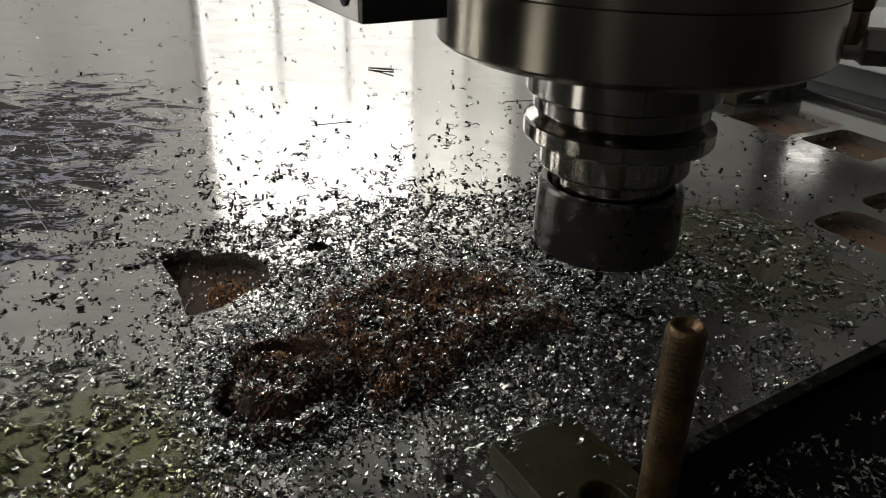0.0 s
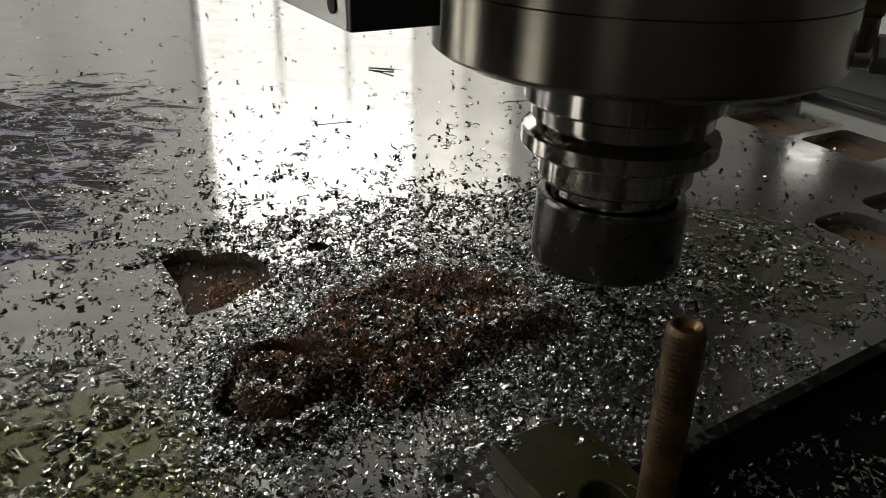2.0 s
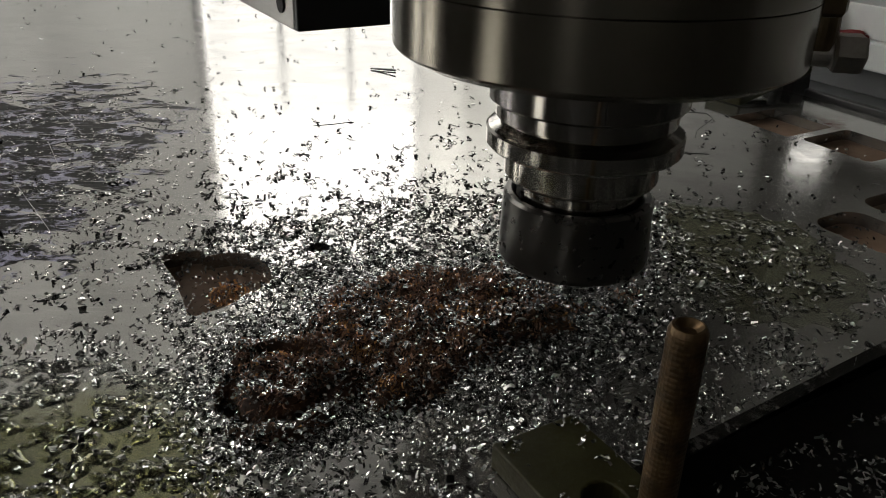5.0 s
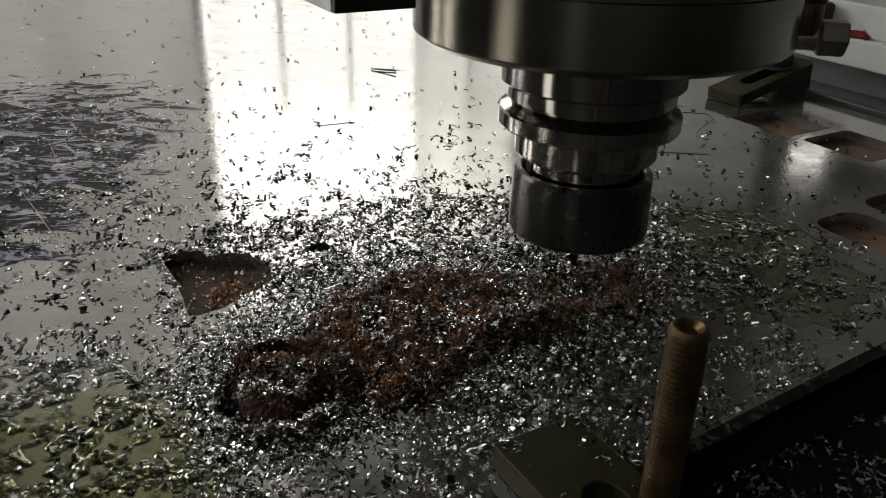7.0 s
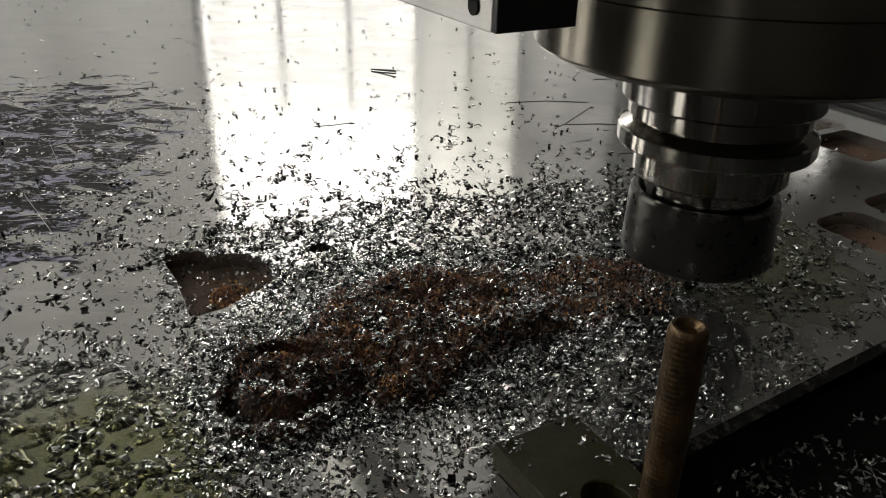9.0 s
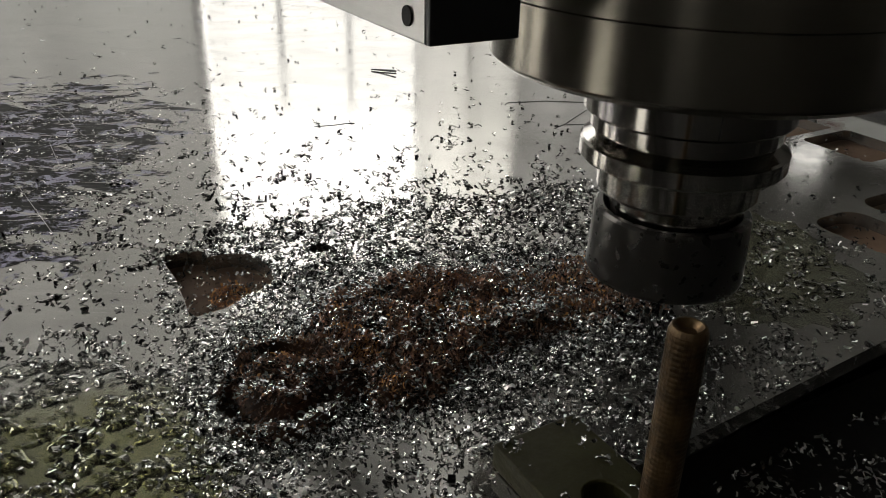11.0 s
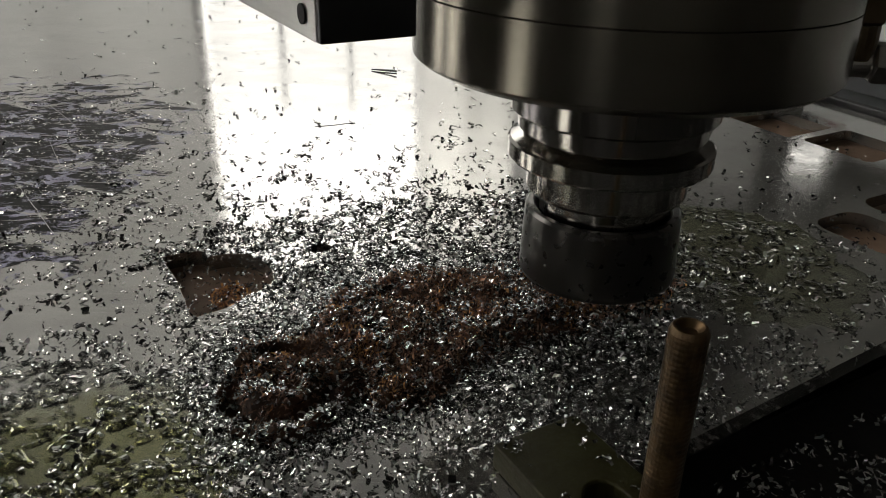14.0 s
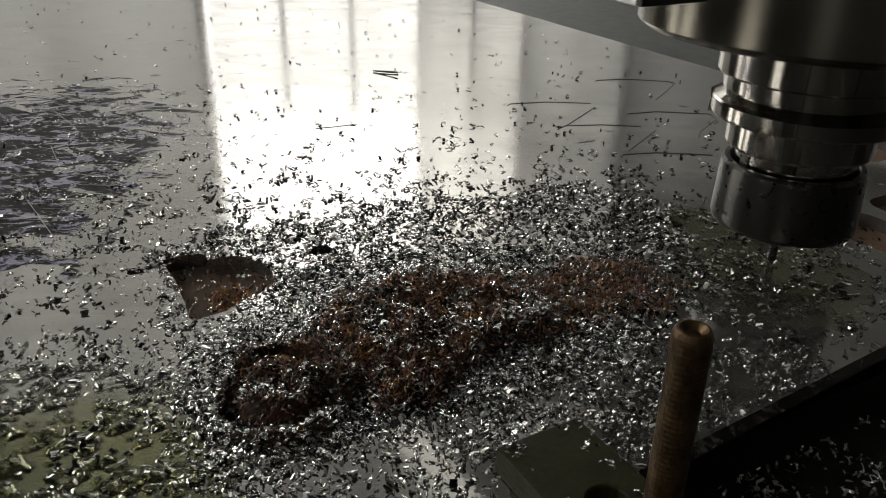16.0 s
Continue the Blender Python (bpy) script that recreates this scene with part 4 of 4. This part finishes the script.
    keep = (rng.random(len(x)) < np.clip(1.3 - e, 0, 1) * np.clip(lumps(x + 0.7, y, 0.007, 43) * 2.6 - 0.95, 0.02, 1) * 0.45) & on_sheet(x, y)
    x, y = x[keep], y[keep]
    flakes("oily_chips", x, y, np.full(len(x), 0.0002), rng.uniform(0.0014, 0.0027, len(x)), CHIP, "wet steel chips lying in cutting oil", 0.2, 7, 0.7)
    wet_b = (x, y)
    # the near part of the sheet
    x, y = throw(15000, -0.06, 0.12, 0.12, 0.22)
    keep = (rng.random(len(x)) < 0.55 * np.clip(lumps(x + 0.2, y, 0.008, 45) * 2.4 - 0.4, 0.05, 1)) & on_sheet(x, y) & (np.hypot(x - CUP[0], y - CUP[1]) > CUP[2] + 0.002) & (core(x, y) < 0.5)
    x, y = x[keep], y[keep]
    flakes("strewn_chips", x, y, np.full(len(x), 0.0001), rng.uniform(0.0009, 0.0018, len(x)), CHIP, "steel chips strewn over the sheet's near corner", 0.3, 8)
    # clots on the oily corner beside the stud
    hx, hy = throw(210, 0.055, 0.185, 0.165, 0.30)
    k = 1 + (rng.random(len(hx)) ** 1.6 * 9).astype(int)
    x, y = np.repeat(hx, k) + rng.normal(0, 0.0026, k.sum()), np.repeat(hy, k) + rng.normal(0, 0.0020, k.sum())
    keep = on_sheet(x, y) & (depth_in(x, y, HEAP) < 0) & (blob(x, y, 0.105, 0.232, 0.075, 0.058, 35) < 1 + 0.6 * (lumps(x, y, 0.01, 47) - 0.5))
    x, y = x[keep], y[keep]
    flakes("strewn_chips", x, y, np.full(len(x), 0.0001), rng.uniform(0.0009, 0.0023, len(x)), CHIP, "clots of steel chips on the oily corner", 0.3, 20)
    # on the near clamp
    lx, ly = rng.uniform(0, 1, 110) ** 1.5 * 0.030, rng.uniform(-0.012, 0.012, 110)
    on = np.hypot(np.maximum(lx - 0.0275, 0), ly) > 0.006
    pts = [NEAR_CLAMP @ Vector((a, b, 0.0072)) for a, b in zip(lx[on], ly[on])]
    x, y = np.array([q.x for q in pts]), np.array([q.y for q in pts])
    flakes("clamp_chips", x, y, np.full(len(x), 0.0074), rng.uniform(0.0009, 0.0022, len(x)), CHIP, "few bright chips lying on the near strap clamp", 0.3, 19, 0.6)
    # inside the heart-shaped cut-out
    x, y = throw(6000, -0.11, -0.058, 0.222, 0.272)
    keep = in_hole(x, y) & (rng.random(len(x)) < 0.07 + 0.5 * (blob(x, y, -0.077, 0.247, 0.007, 0.009) < 1))
    x, y = x[keep], y[keep]
    near = (blob(x, y, -0.077, 0.247, 0.007, 0.009) < 1) & (rng.random(len(x)) < 0.8)
    z = np.full(len(x), -THICK)
    flakes("cut_out_chips", x[~near], y[~near], z[~near], rng.uniform(0.001, 0.002, (~near).sum()), CHIP, "steel chips on the board inside the cut-out", 0.5, 9)
    flakes("rusty_chips", x[near], y[near], z[near] + rng.random(near.sum()) * 0.001, rng.uniform(0.0008, 0.0018, near.sum()), RUST_CHIP, "small rusty clump inside the cut-out", 0.8, 10)
    # on the bed beside the sheet
    u, v = rng.uniform(0.0, 0.40, 24000), rng.uniform(-0.06, 0.108, 24000)
    x, y = u * U.x + v * V.x, u * U.y + v * V.y
    keep = rng.random(len(x)) < 0.85 * np.clip(lumps(x + 0.9, y, 0.016, 51) * 2.2 - 0.55, 0.03, 1)
    keep &= ((v + 0.33) % 0.078 < 0.061) & ((v + 0.33) % 0.078 > 0.002)
    x, y = x[keep], y[keep]
    flakes("bed_chips", x, y, np.full(len(x), -0.0181), rng.uniform(0.0011, 0.0025, len(x)), CHIP_DULL, "large bright chips on the black machine bed", 0.5, 12, 0.6)
    # on the far cut-outs' board
    pts = [uv(rng.uniform(a, b), rng.uniform(c, d)) for a, b, c, d, k in ((0.383, 0.42, 0.275, 0.315, 4), (0.388, 0.424, 0.228, 0.266, 16), (0.296, 0.320, 0.156, 0.188, 18)) for _ in range(k)]
    x, y = np.array([p.x for p in pts]), np.array([p.y for p in pts])
    flakes("cut_out_chips", x, y, np.full(len(x), -THICK), rng.uniform(0.001, 0.0022, len(x)), CHIP, "few chips on the board inside the cut-outs", 0.5, 13)
    return wet_a, wet_b, growing


wet_a, wet_b, growing = loose_chips()


# ---- oil ----
def puddle(cx, cy, rx, ry, turn, seed, label, chips, deep=0.0004, rise=0.00055, mat=None, step=0.0005):
    """A thin oil film with an uneven edge, drawn up into small rims round the chips."""
    nx, ny = int(2.6 * rx / step), int(2.6 * ry / step)
    gx, gy = np.meshgrid(np.linspace(-1.3, 1.3, nx) * rx, np.linspace(-1.3, 1.3, ny) * ry)
    c, s = math.cos(radians(turn)), math.sin(radians(turn))
    x, y = cx + gx * c - gy * s, cy + gx * s + gy * c
    e = (gx / rx) ** 2 + (gy / ry) ** 2 + 0.9 * (lumps(x + 0.5, y, 0.02, seed) - 0.5) + 0.35 * (lumps(x + 0.5, y, 0.006, seed + 1) - 0.5)
    rim = np.clip((1 - e) * 6, 0, 1)
    pull = np.zeros((ny, nx))
    if chips is not None:
        lx = (chips[0] - cx) * c + (chips[1] - cy) * s
        ly = (chips[1] - cy) * c - (chips[0] - cx) * s
        i, j = np.round((lx / rx + 1.3) / 2.6 * (nx - 1)).astype(int), np.round((ly / ry + 1.3) / 2.6 * (ny - 1)).astype(int)
        ok = (i >= 0) & (i < nx) & (j >= 0) & (j < ny)
        np.add.at(pull, (j[ok], i[ok]), 1.0)
        fine, wide = pull, pull
        for reach in (1.8, 3.6):
            k = np.exp(-(np.arange(-12, 13) / reach) ** 2)
            soft = np.apply_along_axis(lambda r: np.convolve(r, k, "same"), 0, pull)
            soft = np.apply_along_axis(lambda r: np.convolve(r, k, "same"), 1, soft)
            fine, wide = wide, soft
        pull = 0.5 * (1 - np.exp(-fine * 0.6)) + 0.9 * (1 - np.exp(-np.maximum(wide - 2.0, 0) * 0.30))
    z = -0.0001 + rim * (deep * (0.8 + 0.3 * lumps(x + 0.5, y, 0.010, seed + 2)) + rise * pull)
    ok = (rim > 0) & on_sheet(x, y, 0.0005) & (np.hypot(x - CUP[0], y - CUP[1]) > CUP[2] + 0.0015)
    ok = ok[:-1, :-1] & ok[1:, :-1] & ok[:-1, 1:] & ok[1:, 1:]
    idx = np.arange(nx * ny).reshape(ny, nx)
    f = np.stack([idx[:-1, :-1][ok], idx[:-1, 1:][ok], idx[1:, 1:][ok], idx[1:, :-1][ok]], -1)
    me = bpy.data.meshes.new("oil_puddle")
    me.from_pydata(np.stack([x.ravel(), y.ravel(), z.ravel()], -1).tolist(), [], f.tolist())
    me.polygons.foreach_set("use_smooth", [True] * len(me.polygons))
    me.materials.append(mat or OIL)
    ob = tagged(new("oil_puddle", me), label, "oil puddle", kind="stuff")
    ob.visible_shadow = False


puddle(-0.100, 0.155, 0.062, 0.040, -18, 61, "yellowish cutting oil spilled on the sheet", wet_a, 0.0004, 0.0012)
puddle(0.120, 0.275, 0.040, 0.058, 0, 71, "greenish cutting oil spread among chips", wet_b, 0.0002, 0.0006, OIL_GREEN)


# ---- single small things ----
def thread_mark(points, radius, parent, mat=MARK):
    cu = bpy.data.curves.new("scribed_line", "CURVE")
    cu.dimensions, cu.bevel_depth, cu.bevel_resolution = "3D", radius, 1
    sp = cu.splines.new("POLY")
    sp.points.add(len(points) - 1)
    for p, (x, y) in zip(sp.points, points):
        p.co = (x, y, 0.0001, 1)
    tmp = bpy.data.objects.new("tmp", cu)
    scene.collection.objects.link(tmp)
    me = bpy.data.meshes.new_from_object(tmp.evaluated_get(bpy.context.evaluated_depsgraph_get()))
    bpy.data.objects.remove(tmp)
    me.materials.clear()
    me.materials.append(mat)
    ob = new("scribed_line", me)
    ob.parent = parent


for line in (
    [(0.0985, 0.5440), (0.1000, 0.5480), (0.1196, 0.5533), (0.1505, 0.5492), (0.1530, 0.5440), (0.1420, 0.5220), (0.1307, 0.5022)],
    [(0.0345, 0.4800), (0.0365, 0.4850), (0.0607, 0.4912), (0.0876, 0.4901)],
    [(0.0878, 0.4801), (0.0667, 0.4431)], [(0.0622, 0.4377), (0.0660, 0.4425), (0.0872, 0.4458), (0.1094, 0.4442)],
    [(0.1050, 0.4640), (0.1066, 0.4690), (0.1247, 0.4749), (0.1567, 0.4722), (0.1577, 0.4614), (0.1415, 0.4370), (0.1374, 0.4248)],
    [(0.1164, 0.4374), (0.0942, 0.4013)], [(0.0880, 0.3905), (0.0900, 0.3950), (0.1079, 0.3990), (0.1369, 0.3971)],
):
    thread_mark(line, 0.00022, steel_sheet)
thread_mark([(-0.0753, 0.4274), (-0.0700, 0.4292), (-0.0639, 0.4315), (-0.0549, 0.4365)], 0.00018, steel_sheet)

SCRATCH = material("bright_scratch", (0.34, 0.335, 0.34), 0.3, 1.0, scale=300)
for line in ([(-0.2363, 0.4547), (-0.2156, 0.4306), (-0.1940, 0.4021)], [(-0.2062, 0.3893), (-0.1869, 0.3574), (-0.1769, 0.3520)], [(-0.2579, 0.4383), (-0.2417, 0.4451), (-0.2136, 0.4647), (-0.1797, 0.4555)],
             [(-0.1959, 0.3336), (-0.1700, 0.3005), (-0.1557, 0.2821)], [(-0.2700, 0.4200), (-0.2300, 0.4020), (-0.1950, 0.3990)], [(-0.2300, 0.3700), (-0.2000, 0.3560), (-0.1650, 0.3480)]):
    thread_mark(line, 0.00013, steel_sheet, SCRATCH)


def long_chip():
    bm = bmesh.new()
    for k, bend in ((0, 0.0008), (1, -0.0014)):
        rows = []
        for i in range(9):
            t = i / 8
            c = Vector((-0.0561 + 0.0184 * t, 0.5590 - 0.0061 * t + bend * t * t * 2, 0.0004 + 0.0016 * t * k))
            w = 0.0005 + 0.0004 * t
            rows.append([bm.verts.new(c + Vector(q)) for q in ((0, w, 0), (0, -w, 0), (0, -w, 0.0007), (0, w, 0.0007))])
        for a, b in zip(rows, rows[1:]):
            for j in range(4):
                bm.faces.new((a[j], a[(j + 1) % 4], b[(j + 1) % 4], b[j]))
        bm.faces.new(rows[0])
        bm.faces.new(rows[-1][::-1])
    bmesh.ops.recalc_face_normals(bm, faces=bm.faces[:])
    tagged(part("long_chip", bm, CARBIDE), "dark split sliver of steel on the sheet", "metal sliver")


long_chip()


# ---- movement ----
def motions():
    z = 0.05594
    rows = [(0, 57.1, 255.4, 0), (0.5, 53.4, 260.0, 0), (1, 49.7, 256.8, 0), (1.5, 51.9, 250.6, 0), (2, 55.5, 245.5, 0), (2.5, 59.2, 239.2, 0), (3, 61.6, 233.7, 0),
            (3.5, 56.2, 229.2, 0), (4, 52.0, 231.8, 0), (4.2, 51.0, 234.0, 0), (5.2, 42.0, 248.0, 0), (6.3, 39.0, 260.0, 0), (6.5, 42.3, 263.0, 0), (7, 48.4, 268.3, 0), (7.5, 57.8, 272.9, 0), (8, 68.4, 277.5, 0),
            (8.5, 80.8, 264.4, 0), (9, 87.1, 249.9, 0), (9.2, 84.0, 247.5, 0), (10.2, 74.0, 236.0, 0), (11.3, 70.5, 235.5, 0), (11.5, 68.0, 237.1, 0), (12, 56.8, 255.5, 0), (12.5, 50.6, 256.3, 0), (13, 57.3, 239.5, 0), (13.5, 58.6, 229.2, 0),
            (14, 49.8, 234.9, 0), (14.5, 38.0, 254.2, 0), (14.8, 38.0, 256.4, 5.5), (15, 40.7, 256.4, 7), (15.2, 62.8, 262.7, 7), (15.4, 102.3, 270.3, 7), (15.6, 122.5, 274.2, 7), (15.8, 124.0, 274.0, 5), (16, 123.6, 273.3, 2.7)]
    for heap in growing:
        walk(heap, [(0, pose(0, 0, -0.0039)), (2.5, pose(0, 0, -0.0038)), (4.2, pose(0, 0, -0.0030)), (6.5, pose(0, 0, -0.0014)), (9.0, pose(0, 0, -0.0005)), (12.0, pose(0, 0, -0.0001)), (16.0, pose(0, 0, 0))])
    walk(head, [(t, pose(x / 1000, y / 1000, z + dz / 1000)) for t, x, y, dz in rows])


motions()
